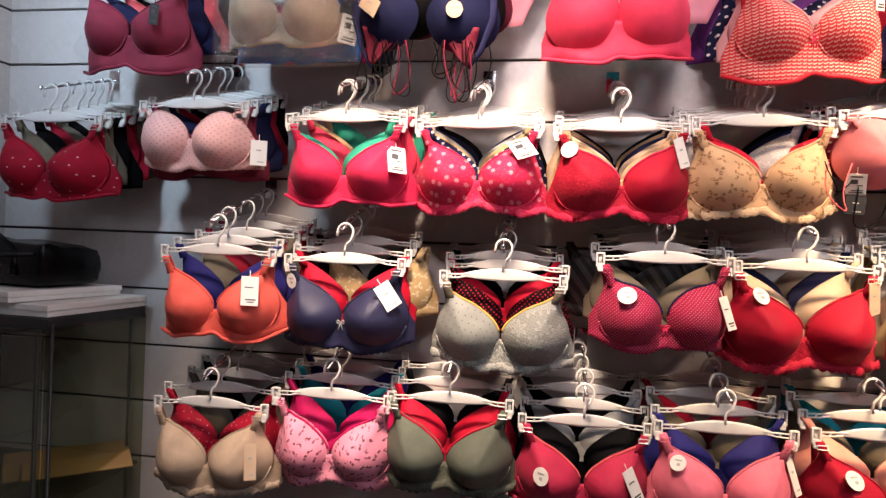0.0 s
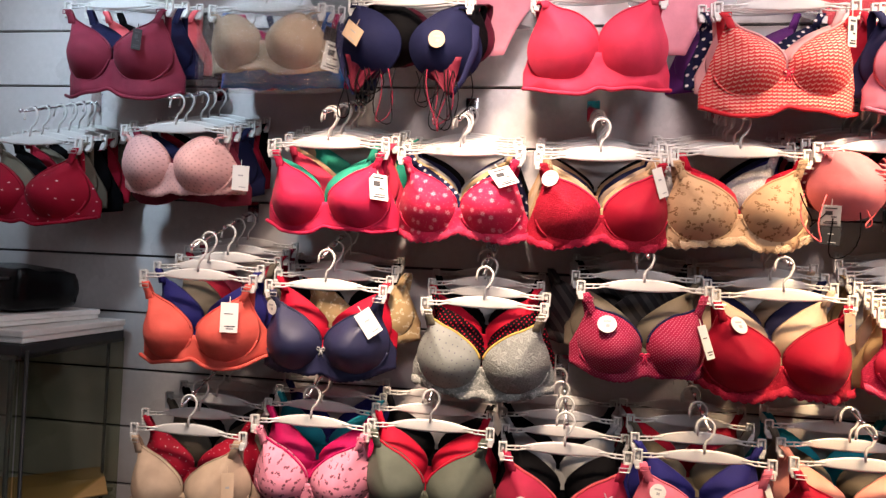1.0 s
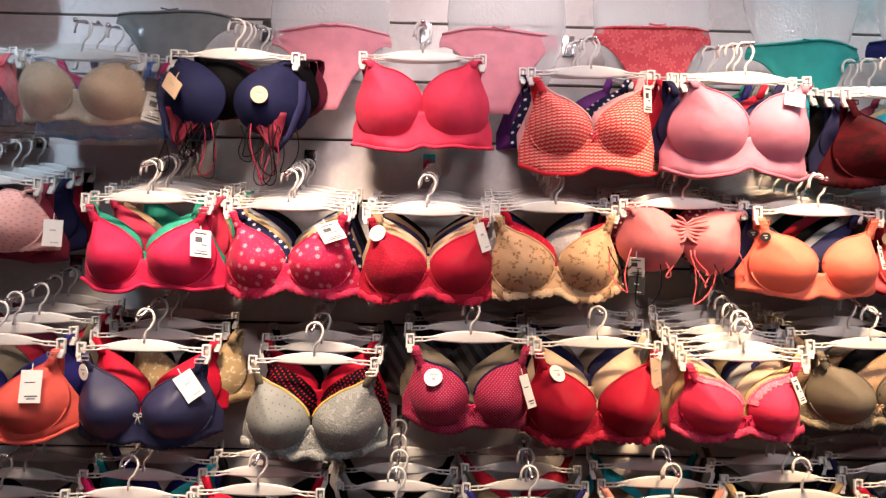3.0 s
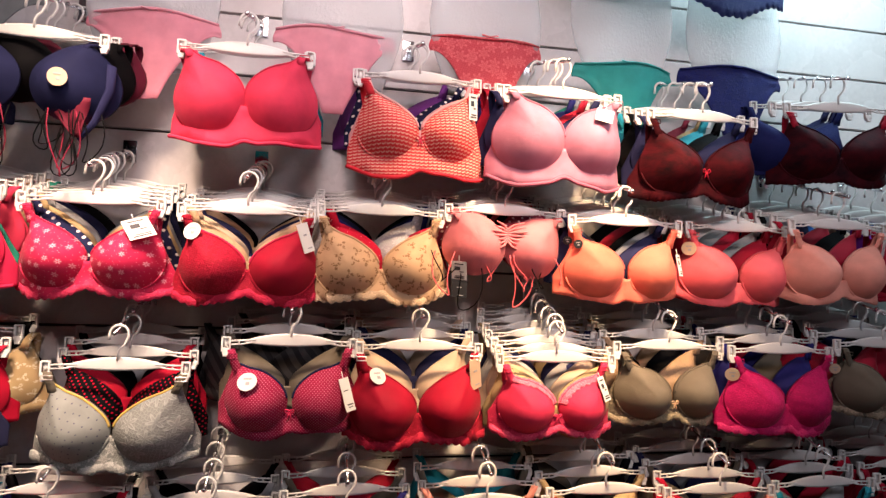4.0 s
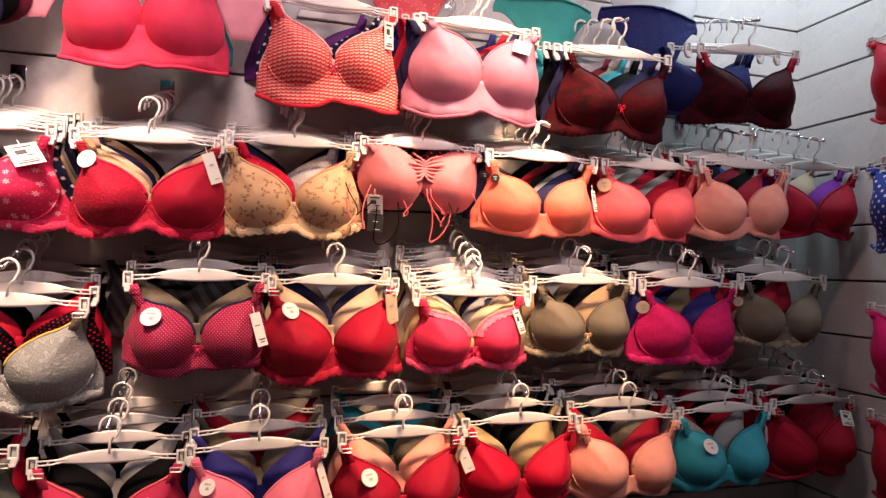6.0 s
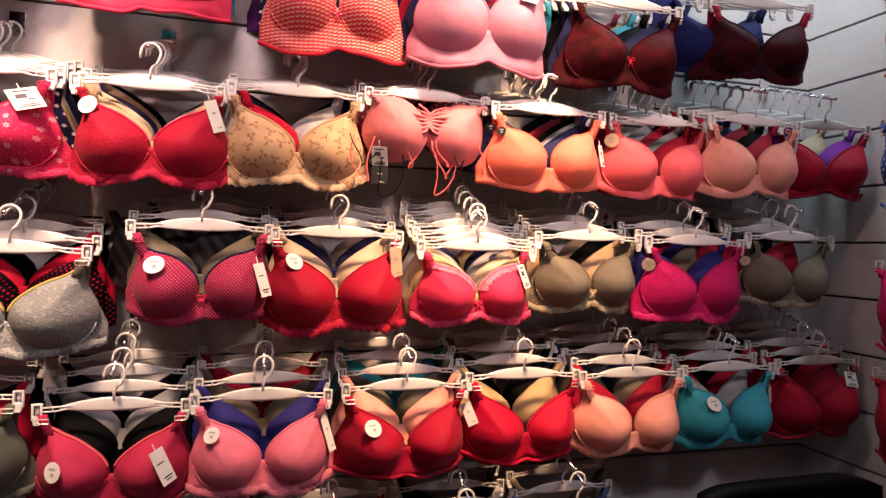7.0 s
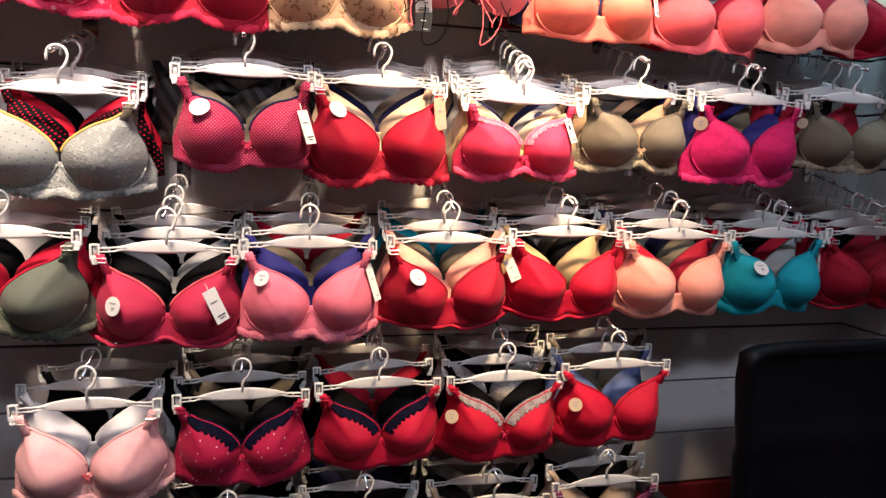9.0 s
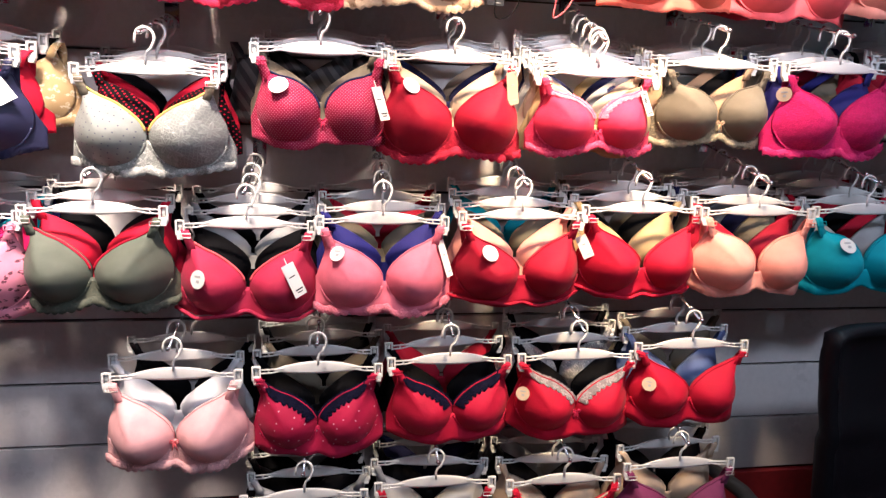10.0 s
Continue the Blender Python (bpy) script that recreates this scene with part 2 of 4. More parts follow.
def box(bm, centre, size, m=Matrix(), bevel=0.0):
    made = bmesh.ops.create_cube(bm, size=1.0)["verts"]
    for v in made:
        v.co = Vector((v.co.x * size[0], v.co.y * size[1], v.co.z * size[2]))
    if bevel:
        edges = list({e for v in made for e in v.link_edges})
        made = [v for v in bmesh.ops.bevel(bm, geom=edges, offset=bevel, segments=2, profile=0.6, affect="EDGES")["verts"]]
        made = list({v for v in made})
    for v in made:
        v.co = m @ (v.co + Vector(centre))
    return made


def boxed(centre, size, bevel=0.0, m=Matrix()):
    bm = bmesh.new()
    box(bm, centre, size, m, bevel)
    return bm


def tube(bm, pts, radius, sides=8, flat=1.0):
    """A round (or flattened) bar along points, closed at both ends."""
    pts = [Vector(p) for p in pts]
    rings = []
    side = None
    for i, p in enumerate(pts):
        d = (pts[min(i + 1, len(pts) - 1)] - pts[max(i - 1, 0)]).normalized()
        if side is None:
            side = d.orthogonal().normalized()
        side = (side - d * side.dot(d)).normalized()
        up = d.cross(side)
        r = radius[i] if isinstance(radius, (list, tuple)) else radius
        rings.append([bm.verts.new(p + (side * math.cos(a) + up * math.sin(a) * flat) * r)
                      for a in [2 * math.pi * k / sides for k in range(sides)]])
    for a, b in zip(rings, rings[1:]):
        for k in range(sides):
            bm.faces.new((a[k], a[(k + 1) % sides], b[(k + 1) % sides], b[k]))
    bm.faces.new(rings[0][::-1])
    bm.faces.new(rings[-1])
    return bm


def ribbon(pts, width, thick, across=(1, 0, 0)):
    bm = bmesh.new()
    pts, ac = [Vector(p) for p in pts], Vector(across)
    rows = []
    for i, p in enumerate(pts):
        d = (pts[min(i + 1, len(pts) - 1)] - pts[max(i - 1, 0)]).normalized()
        n = d.cross(ac).normalized() * thick / 2
        s = ac * width / 2
        rows.append([bm.verts.new(p + q) for q in (-s - n, s - n, s + n, -s + n)])
    for a, b in zip(rows, rows[1:]):
        for k in range(4):
            bm.faces.new((a[k], a[(k + 1) % 4], b[(k + 1) % 4], b[k]))
    bm.faces.new(rows[0][::-1])
    bm.faces.new(rows[-1])
    return bm


def sheet(bm, front, thick):
    """A closed sheet from a grid of points (rows of columns), thickened along +y."""
    a = [[bm.verts.new(p) for p in row] for row in front]
    b = [[bm.verts.new(Vector(p) + Vector((0, thick, 0))) for p in row] for row in front]
    n, m = len(front), len(front[0])
    for i in range(n - 1):
        for j in range(m - 1):
            bm.faces.new((a[i][j], a[i][j + 1], a[i + 1][j + 1], a[i + 1][j]))
            bm.faces.new((b[i][j], b[i + 1][j], b[i + 1][j + 1], b[i][j + 1]))
    for i in range(n - 1):
        bm.faces.new((a[i][0], a[i + 1][0], b[i + 1][0], b[i][0]))
        bm.faces.new((a[i][m - 1], b[i][m - 1], b[i + 1][m - 1], a[i + 1][m - 1]))
    for j in range(m - 1):
        bm.faces.new((a[0][j], b[0][j], b[0][j + 1], a[0][j + 1]))
        bm.faces.new((a[n - 1][j], a[n - 1][j + 1], b[n - 1][j + 1], b[n - 1][j]))
    bmesh.ops.recalc_face_normals(bm, faces=bm.faces)


def empty(name, m, label, category, group="", kind=""):
    ob = new(name)
    ob.empty_display_size = 0.02
    ob.matrix_world = m
    return tagged(ob, label, category, group, kind)


# ---- the shell of the shop ----
WALL_Y, LEFT_X, RIGHT_X, BACK_Y, TOP_Z, BASE_Z = 1.165, -1.487, 1.907, -2.4, 3.0, 0.64
PITCH, SLOT0 = 0.1505, 2.595


def structure(name, bm, material, label, category):
    ob = part(name, bm, material, smooth=False)
    return tagged(ob, label, category, kind="structure")


# Floor, ceiling and south wall are out of view; dull tones limit bounced light.
structure("floor", boxed(((LEFT_X + RIGHT_X) / 2, (WALL_Y + BACK_Y) / 2, -0.05), (RIGHT_X - LEFT_X + 0.4, WALL_Y - BACK_Y + 0.4, 0.1)), M_FLOOR, "grey tiled shop floor", "floor")
structure("ceiling", boxed(((LEFT_X + RIGHT_X) / 2, (WALL_Y + BACK_Y) / 2, TOP_Z + 0.05), (RIGHT_X - LEFT_X + 0.4, WALL_Y - BACK_Y + 0.4, 0.1)), M_CEIL, "white painted shop ceiling", "ceiling")
structure("wall_south", boxed(((LEFT_X + RIGHT_X) / 2, BACK_Y - 0.05, TOP_Z / 2), (RIGHT_X - LEFT_X + 0.4, 0.1, TOP_Z)), M_WALL, "unseen wall added to close the shop at the back", "wall")
walls = {
    "north": structure("wall_north", boxed(((LEFT_X + RIGHT_X) / 2, WALL_Y + 0.062, TOP_Z / 2), (RIGHT_X - LEFT_X + 0.3, 0.1, TOP_Z)), M_GROOVE, "slatted display wall of pale laminate panels", "wall"),
    "east": structure("wall_east", boxed((RIGHT_X + 0.062, (WALL_Y + BACK_Y) / 2, TOP_Z / 2), (0.1, WALL_Y - BACK_Y, TOP_Z)), M_GROOVE, "slatted side wall of pale laminate panels", "wall"),
    "west": structure("wall_west", boxed((LEFT_X - 0.062, (WALL_Y + BACK_Y) / 2, TOP_Z / 2), (0.1, WALL_Y - BACK_Y, TOP_Z)), M_GROOVE, "slatted side wall of pale laminate panels", "wall"),
}
LEVELS = [SLOT0 + 3 * PITCH - k * PITCH for k in range(17)]
GAP = 0.006


def panel_mesh(name, length, height):
    """A laminate panel with eased long edges, lying along x, face towards -y."""
    bm = bmesh.new()
    box(bm, (0, 0, 0), (length, 0.0125, height), bevel=0.0018)
    me = bpy.data.meshes.new(name)
    bm.to_mesh(me)
    bm.free()
    return me


N_LEN, S_LEN = RIGHT_X - LEFT_X + 0.018, WALL_Y - BACK_Y + 0.010
panel_n, panel_s = panel_mesh("panel", N_LEN, PITCH - GAP), panel_mesh("panel", S_LEN, PITCH - GAP)
for top, low in zip(LEVELS, LEVELS[1:]):
    if low < BASE_Z - 0.05:
        break
    zc = (top + low) / 2
    for me, wall, where, turn in ((panel_n, "north", ((LEFT_X + RIGHT_X) / 2, WALL_Y + 0.006, zc), 0),
                                       (panel_s, "east", (RIGHT_X + 0.006, (WALL_Y + BACK_Y) / 2, zc), 90),
                                       (panel_s, "west", (LEFT_X - 0.006, (WALL_Y + BACK_Y) / 2, zc), -90)):
        ob = linked("panel", me, M_SLAT, walls[wall], smooth=False)
        ob.matrix_world = pose(*where, 0, 0, turn)
for wall, c, s in (("north", ((LEFT_X + RIGHT_X) / 2, WALL_Y - 0.001, BASE_Z / 2 - 0.002), (N_LEN - 0.05, 0.02, BASE_Z - 0.008)),
                   ("east", (RIGHT_X - 0.001, (WALL_Y + BACK_Y) / 2 - 0.02, BASE_Z / 2 - 0.002), (0.02, S_LEN - 0.05, BASE_Z - 0.008)),
                   ("west", (LEFT_X + 0.001, (WALL_Y + BACK_Y) / 2 - 0.02, BASE_Z / 2 - 0.002), (0.02, S_LEN - 0.05, BASE_Z - 0.008))):
    structure("baseboard", boxed(c, s, 0.002), M_RED, "tall dark red board at the foot of the wall", "baseboard")

# ---- hangers and display hooks ----


def hanger_meshes():
    """Meshes of one clip hanger: blade, hook, clip. Origin at the middle of the blade."""
    bm = bmesh.new()
    n = 32
    front = []
    for v in range(7):
        row = []
        for i in range(n + 1):
            x = -0.090 + 0.180 * i / n
            u = abs(x) / 0.090
            half = 0.0112 * (1 - u ** 2) ** 0.95 + 0.0020
            zz = half * (1 - 2 * v / 6)
            row.append(Vector((x, -0.0009 * (1 - (2 * v / 6 - 1) ** 2), zz - 0.004 * u * u)))
        front.append(row)
    sheet(bm, front, 0.003)
    for s in (-1, 1):
        tube(bm, [(s * 0.070, 0, -0.001), (s * 0.090, 0, -0.002), (s * 0.118, 0, -0.003)], 0.0021, 6)
        tube(bm, [(s * 0.078, 0, -0.006), (s * 0.096, 0, -0.0095), (s * 0.118, 0, -0.0105)], 0.0018, 6)
        tube(bm, [(s * 0.100, 0, -0.002), (s * 0.103, 0, -0.010)], 0.0016, 6)
    blade = bpy.data.meshes.new("blade")
    bm.to_mesh(blade)
    bm.free()
    bm = bmesh.new()
    pts = [(0, 0, 0.006), (0, 0, 0.022), (0.003, 0, 0.030), (0.011, 0, 0.037)]
    for k in range(11):
        a = radians(-20 + 20 * k)
        pts.append((0.0175 * math.cos(a), 0, 0.056 + 0.019 * math.sin(a)))
    pts.append((-0.018, 0, 0.046))
    tube(bm, pts, 0.0026, 8)
    hook = bpy.data.meshes.new("hook")
    bm.to_mesh(hook)
    bm.free()
    bm = bmesh.new()
    for c, s in (((-0.0072, 0, -0.006), (0.0036, 0.007, 0.030)), ((0.0072, 0, -0.006), (0.0036, 0.007, 0.030)),
                 ((0, 0, 0.0075), (0.011, 0.007, 0.004)), ((0, 0, -0.0195), (0.0125, 0.009, 0.013)), ((0, -0.002, -0.0275), (0.010, 0.007, 0.005))):
        box(bm, c, s, bevel=0.0009)
    box(bm, (0, 0.002, -0.004), (0.007, 0.002, 0.016))
    clip = bpy.data.meshes.new("clip")
    bm.to_mesh(clip)
    bm.free()
    return blade, hook, clip


BLADE, HOOK, CLIP = hanger_meshes()
CLIP_X = 0.1265


def hanger(m):
    root = empty("hanger", m, "white plastic clip hanger with an open hook", "hanger", "clip hangers on the display wall")
    linked("blade", BLADE, M_HANG, root)
    linked("hook", HOOK, M_HANG, root)
    for s in (-1, 1):
        c = linked("clip", CLIP, M_HANG, root)
        c.location = (s * CLIP_X, 0, -0.004)
    return root


def arm_meshes():
    made = {}
    bm = bmesh.new()
    box(bm, (0, -0.002, 0.0), (0.030, 0.004, 0.052), bevel=0.001)
    box(bm, (0, 0.003, 0.022), (0.030, 0.008, 0.004))
    made["plate"] = bpy.data.meshes.new("bracket")
    bm.to_mesh(made["plate"])
    bm.free()
    bm = bmesh.new()
    bmesh.ops.create_uvsphere(bm, u_segments=10, v_segments=7, radius=0.0052)
    made["ball"] = bpy.data.meshes.new("ball")
    bm.to_mesh(made["ball"])
    bm.free()
    return made


ARM = arm_meshes()


def display_hook(base, tip, balls, turn=0):
    """A sloping chrome arm with ball stops; base on the wall, tip in the open. turn: about z, 0 for arms towards -y."""
    root = empty("display_hook", pose(*base, 0, 0, turn), "chrome waterfall display hook with ball stops in a wall slot", "display hook", "display hooks on the slatted walls")
    linked("bracket", ARM["plate"], M_CHROME, root)
    run = pose(*base, 0, 0, turn).inverted() @ Vector(tip)
    bm = bmesh.new()
    tube(bm, [(0, 0, 0), run], 0.0028, 8)
    part("rod", bm, M_CHROME, root)
    for k in range(balls):
        b = linked("ball", ARM["ball"], M_CHROME, root)
        b.location = run * (1 - 0.16 * k) + Vector((0, 0, 0.004 if k else 0.002))
    return root


# ---- bras ----
STYLES = {
    # r: cup radius, cx, cz: cup centre, ax, az: strap end, d: depth, low: lower edge, half: half width, lace: scallop depth,
    # gore: height of the middle, cut: how far the straight neckline runs from the cup's centre
    "plain": dict(r=0.066, cx=0.069, cz=-0.119, ax=0.114, az=-0.030, d=0.058, low=-0.192, half=0.150, lace=0.0, gore=-0.126, cut=0.054),
    "lace": dict(r=0.067, cx=0.069, cz=-0.119, ax=0.114, az=-0.030, d=0.058, low=-0.196, half=0.150, lace=0.003, gore=-0.124, cut=0.057),
    "moulded": dict(r=0.064, cx=0.068, cz=-0.117, ax=0.111, az=-0.036, d=0.058, p=0.95, low=-0.188, half=0.148, lace=0.002, gore=-0.132, cut=0.063, peak=0.88),
    "full": dict(r=0.075, cx=0.073, cz=-0.104, ax=0.116, az=-0.006, d=0.046, p=0.98, low=-0.204, half=0.156, lace=0.0, gore=-0.122, cut=0.078),
    "tall": dict(r=0.065, cx=0.067, cz=-0.116, ax=0.114, az=-0.024, d=0.050, low=-0.214, half=0.150, lace=0.0, gore=-0.130, cut=0.055),
    "long": dict(r=0.064, cx=0.064, cz=-0.112, ax=0.113, az=-0.022, d=0.050, low=-0.190, half=0.142, lace=0.0, gore=-0.120, cut=0.056),
    "round": dict(r=0.068, cx=0.070, cz=-0.084, ax=0.108, az=-0.016, d=0.060, p=0.95, low=-0.153, half=0.152, lace=0.002, gore=-0.078, cut=0.066, peak=0.84),
    "deep": dict(r=0.070, cx=0.071, cz=-0.124, ax=0.115, az=-0.030, d=0.064, low=-0.203, half=0.152, lace=0.003, gore=-0.134, cut=0.060),
    "tucked": dict(r=0.066, cx=0.068, cz=-0.113, ax=0.114, az=-0.024, d=0.032, low=-0.182, half=0.146, lace=0.0, gore=-0.122, cut=0.046),
    "string": dict(r=0.069, cx=0.067, cz=-0.082, ax=0.112, az=-0.010, d=0.050, low=-0.115, half=0.118, lace=0.0, gore=-0.060, cut=0.070),
    "drape": dict(r=0.076, cx=0.084, cz=-0.094, ax=0.108, az=-0.010, d=0.050, low=-0.165, half=0.150, lace=0.0, gore=-0.08, cut=0.072),
}
MESHES = {}


def wrap(x, z):
    """How far the garment curves back at x, none at the clips."""
    return 1.7 * x * x * max(0.0, min(1.0, (-0.018 - z) / 0.05))


def cup_rim(st, ang):
    """How far the cup reaches from its centre in that direction: a round drawn out to the strap, cut straight along the neckline."""
    dx, dz = st["ax"] - st["cx"], st["az"] - st["cz"]
    length, at = math.hypot(dx, dz), math.atan2(dz, dx)
    beta = math.acos(min(1, st["r"] / length))
    phi = (ang - at + math.pi) % (2 * math.pi) - math.pi
    power, phi = (1.5 if phi < 0 else 2.4), abs(phi)
    rim = st["r"]
    if phi < beta:
        rim += (st["r"] / math.cos(phi - beta) - st["r"]) * (1 - phi / beta) ** power
    rim = min(rim, length * st.get("peak", 0.93))
    c = math.cos(ang - radians(126))
    if c > 0.2:
        soft = st["cut"] / c
        rim = (rim ** -7 + soft ** -7) ** (-1 / 7)
    return rim


def cup_height(st, rho, rim):
    return st["d"] * (1 - min(rho, 1.0) ** 2.1) ** st.get("p", 1.08) * (1 - 0.10 * max(0, rim / st["r"] - 1) * rho)


def cup_point(st, s, ang, rho):
    rim = cup_rim(st, ang)
    x, z = st["cx"] + math.cos(ang) * rim * rho, st["cz"] + math.sin(ang) * rim * rho
    sag = 0.003 * (1 - rho * rho)
    return Vector((s * x, -cup_height(st, rho, rim) - 0.004 + wrap(x, z), z - sag))


def cup_mesh(style, s, rings=9, segs=36):
    key = ("cup", style, s, rings)
    if key not in MESHES:
        st = STYLES[style]
        bm = bmesh.new()
        top = bm.verts.new(cup_point(st, s, 0, 0))
        last = None
        for i in range(1, rings + 1):
            rho = math.sin(math.pi / 2 * i / rings)
            ring = [bm.verts.new(cup_point(st, s, 2 * math.pi * k / segs, rho)) for k in range(segs)]
            for k in range(segs):
                n = (k + 1) % segs
                bm.faces.new((top, ring[k], ring[n]) if last is None else (last[k], ring[k], ring[n], last[n]))
            last = ring
        edge = [bm.verts.new(v.co + Vector((0, 0.006, 0))) for v in last]
        for k in range(segs):
            n = (k + 1) % segs
            bm.faces.new((last[k], edge[k], edge[n], last[n]))
        inner_last = edge
        for rho, back in ((0.85, 0.010), (0.5, 0.016)):
            ring = [bm.verts.new(cup_point(st, s, 2 * math.pi * k / segs, rho) * 1.0 + Vector((0, back, 0))) for k in range(segs)]
            for k in range(segs):
                n = (k + 1) % segs
                bm.faces.new((inner_last[k], ring[k], ring[n], inner_last[n]))
            inner_last = ring
        bm.faces.new(inner_last)
        bmesh.ops.recalc_face_normals(bm, faces=bm.faces)
        me = bpy.data.meshes.new("cup")
        bm.to_mesh(me)
        bm.free()
        MESHES[key] = me
    return MESHES[key]


def band_mesh(style, seed):
    key = ("band", style, seed % 6)
    if key not in MESHES:
        st = STYLES[style]
        hw, nx, nz = st["half"], 72, 7
        front = []
        for v in range(nz + 1):
            row = []
            for i in range(nx + 1):
                x = -hw + 2 * hw * i / nx
                ax = abs(x)
                scal = st["lace"] * (abs(math.sin(x * 260 + seed)) - 0.5)
                low = st["low"] + 0.016 * max(0.0, (ax - 0.10) / 0.05) + 0.006 * math.cos(x * 30 + seed) - scal
                low += 0.010 * math.exp(-(x / 0.02) ** 2)
                out = max(0.0, (ax - 0.114) / (hw - 0.114))
                if ax <= 0.114:
                    top = st["gore"] + (st["az"] - 0.014 - st["gore"]) * (ax / 0.114) ** 1.7 - 0.003
                else:
                    top = st["az"] - 0.012 + (low + 0.040 - st["az"] + 0.012) * out ** 0.95
                u = v / nz
                z = low + (top - low) * u
                y = -0.006 * min(1.0, (-0.02 - z) / 0.03) + 0.30 * max(0.0, ax - 0.105) * (1.0 + out) * min(1.0, (-0.02 - z) / 0.08) + 0.006 * noise.noise((x * 28, z * 28, seed * 3.1)) + 0.0022 * math.sin(x * 85 + 2.3 * seed + 20 * z) * (1 - u)
                y += wrap(x, z) * (0.6 if ax > 0.114 else 1.0) + (0.4 * wrap(0.114, z) if ax > 0.114 else 0.0)
                y -= 0.006 * math.exp(-((ax - st["cx"]) / 0.05) ** 2) * (1 - u)
                row.append(Vector((x, y, z)))
            front.append(row)
        bm = bmesh.new()
        sheet(bm, front, 0.003)
        me = bpy.data.meshes.new("band")
        bm.to_mesh(me)
        bm.free()
        MESHES[key] = me
    return MESHES[key]


def coloured(name, mesh, material, parent, label=""):
    """A part on a shared mesh with a material of its own."""
    if not mesh.materials:
        mesh.materials.append(material)
        mesh.shade_smooth()
    ob = new(name, mesh)
    ob.parent = parent
    ob.material_slots[0].link = "OBJECT"
    ob.material_slots[0].material = material
    if label:
        ob["label"] = label
    return ob


def on_cup(style, s, x, z):
    """A pose that lies on the cup of that side at x, z."""
    st = STYLES[style]

    def height(px, pz):
        rim = cup_rim(st, math.atan2(pz - st["cz"], abs(px) - st["cx"]))
        return cup_height(st, min(0.99, math.hypot(abs(px) - st["cx"], pz - st["cz"]) / rim), rim) - wrap(px, pz)
    e = 0.016
    n = Vector(((height(x - e, z) - height(x + e, z)) / (2 * e), -1, (height(x, z - e) - height(x, z + e)) / (2 * e)))
    n.x, n.z = max(-0.7, min(0.7, n.x)), max(-0.7, min(0.7, n.z))
    return Matrix.Translation((x, -max(height(x, z), height(x - e, z), height(x + e, z), height(x, z - e), height(x, z + e)) * 0.5 - height(x, z) * 0.5 - 0.010, z)) @ n.normalized().to_track_quat("-Y", "Z").to_matrix().to_4x4()


def add_tag(root, style, kind, x, z, w=0.034, h=0.05, tilt=0, card=None):
    m = on_cup(style, 1 if x > 0 else -1, x, z) @ pose(0, 0, 0, 0, tilt, 0)
    if kind == "badge":
        bm = bmesh.new()
        bmesh.ops.create_cone(bm, cap_ends=True, segments=28, radius1=w / 2, radius2=w / 2, depth=0.0012)
        for v in bm.verts:
            v.co = m @ Vector((v.co.x, v.co.z, v.co.y))
        bmesh.ops.recalc_face_normals(bm, faces=bm.faces)
        t = part("badge", bm, card or M_CARD, root, "round paper size badge", smooth=False)
        bars = [(0, 0.16, 0.42, 0.09), (0.04, -0.10, 0.2, 0.16)]
        ink = M_GREYINK
    else:
        bm = bmesh.new()
        box(bm, (0, 0, 0), (w, 0.0012, h), m)
        box(bm, (0, 0.0005, h / 2 + 0.006), (0.0016, 0.001, 0.014), m)
        t = part("tag", bm, card or M_CARD, root, "hanging card price tag", smooth=False)
        bars = [(-0.05, 0.12, 0.5, 0.03), (0.05, -0.30, 0.6, 0.04), (0.05, -0.38, 0.4, 0.03)] if kind == "tag" else [(0.0, 0.36, 0.6, 0.06), (-0.10, 0.12, 0.36, 0.20), (0.16, -0.06, 0.28, 0.05), (0.05, -0.30, 0.6, 0.04), (0.0, -0.39, 0.7, 0.05)]
        ink = M_INK if kind != "soft" else M_GREYINK
        if kind == "soft":
            bars = [(0.0, 0.10, 0.30, 0.06), (0.12, -0.36, 0.4, 0.04)]
    for bx, bz, bw, bh in bars:
        bm = bmesh.new()
        hh = h if kind != "badge" else w
        box(bm, (bx * w, -0.0010, bz * hh), (bw * w, 0.0006, bh * hh), m)
        part("print", bm, ink, t, smooth=False)


def bow(root, style, material):
    st = STYLES[style]
    bm = bmesh.new()
    c = Vector((0, -0.012, st["gore"] - 0.006))
    for s in (-1, 1):
        tube(bm, [c, c + Vector((s * 0.006, -0.002, 0.005)), c + Vector((s * 0.010, -0.001, 0.001)), c + Vector((s * 0.006, 0, -0.003)), c], 0.0016, 6)
        tube(bm, [c, c + Vector((s * 0.003, -0.001, -0.010)), c + Vector((s * 0.005, 0.001, -0.018))], 0.0013, 6)
    part("bow", bm, material, root)


def edge_tube(style, s, a0, a1, radius, lift=0.0, wave=0.0):
    st = STYLES[style]
    bm = bmesh.new()
    pts = []
    n = 30
    for k in range(n + 1):
        a = radians(a0 + (a1 - a0) * k / n)
        p = cup_point(st, s, a, 0.985)
        p.y = -0.007 - lift + wrap(p.x, p.z)
        p += (Vector((p.x, p.y, p.z)) - Vector((s * st["cx"], p.y, st["cz"]))).normalized() * wave * (abs(math.sin(k * 1.3)) - 0.3)
        pts.append(p)
    tube(bm, pts, radius, 6)
    return bm


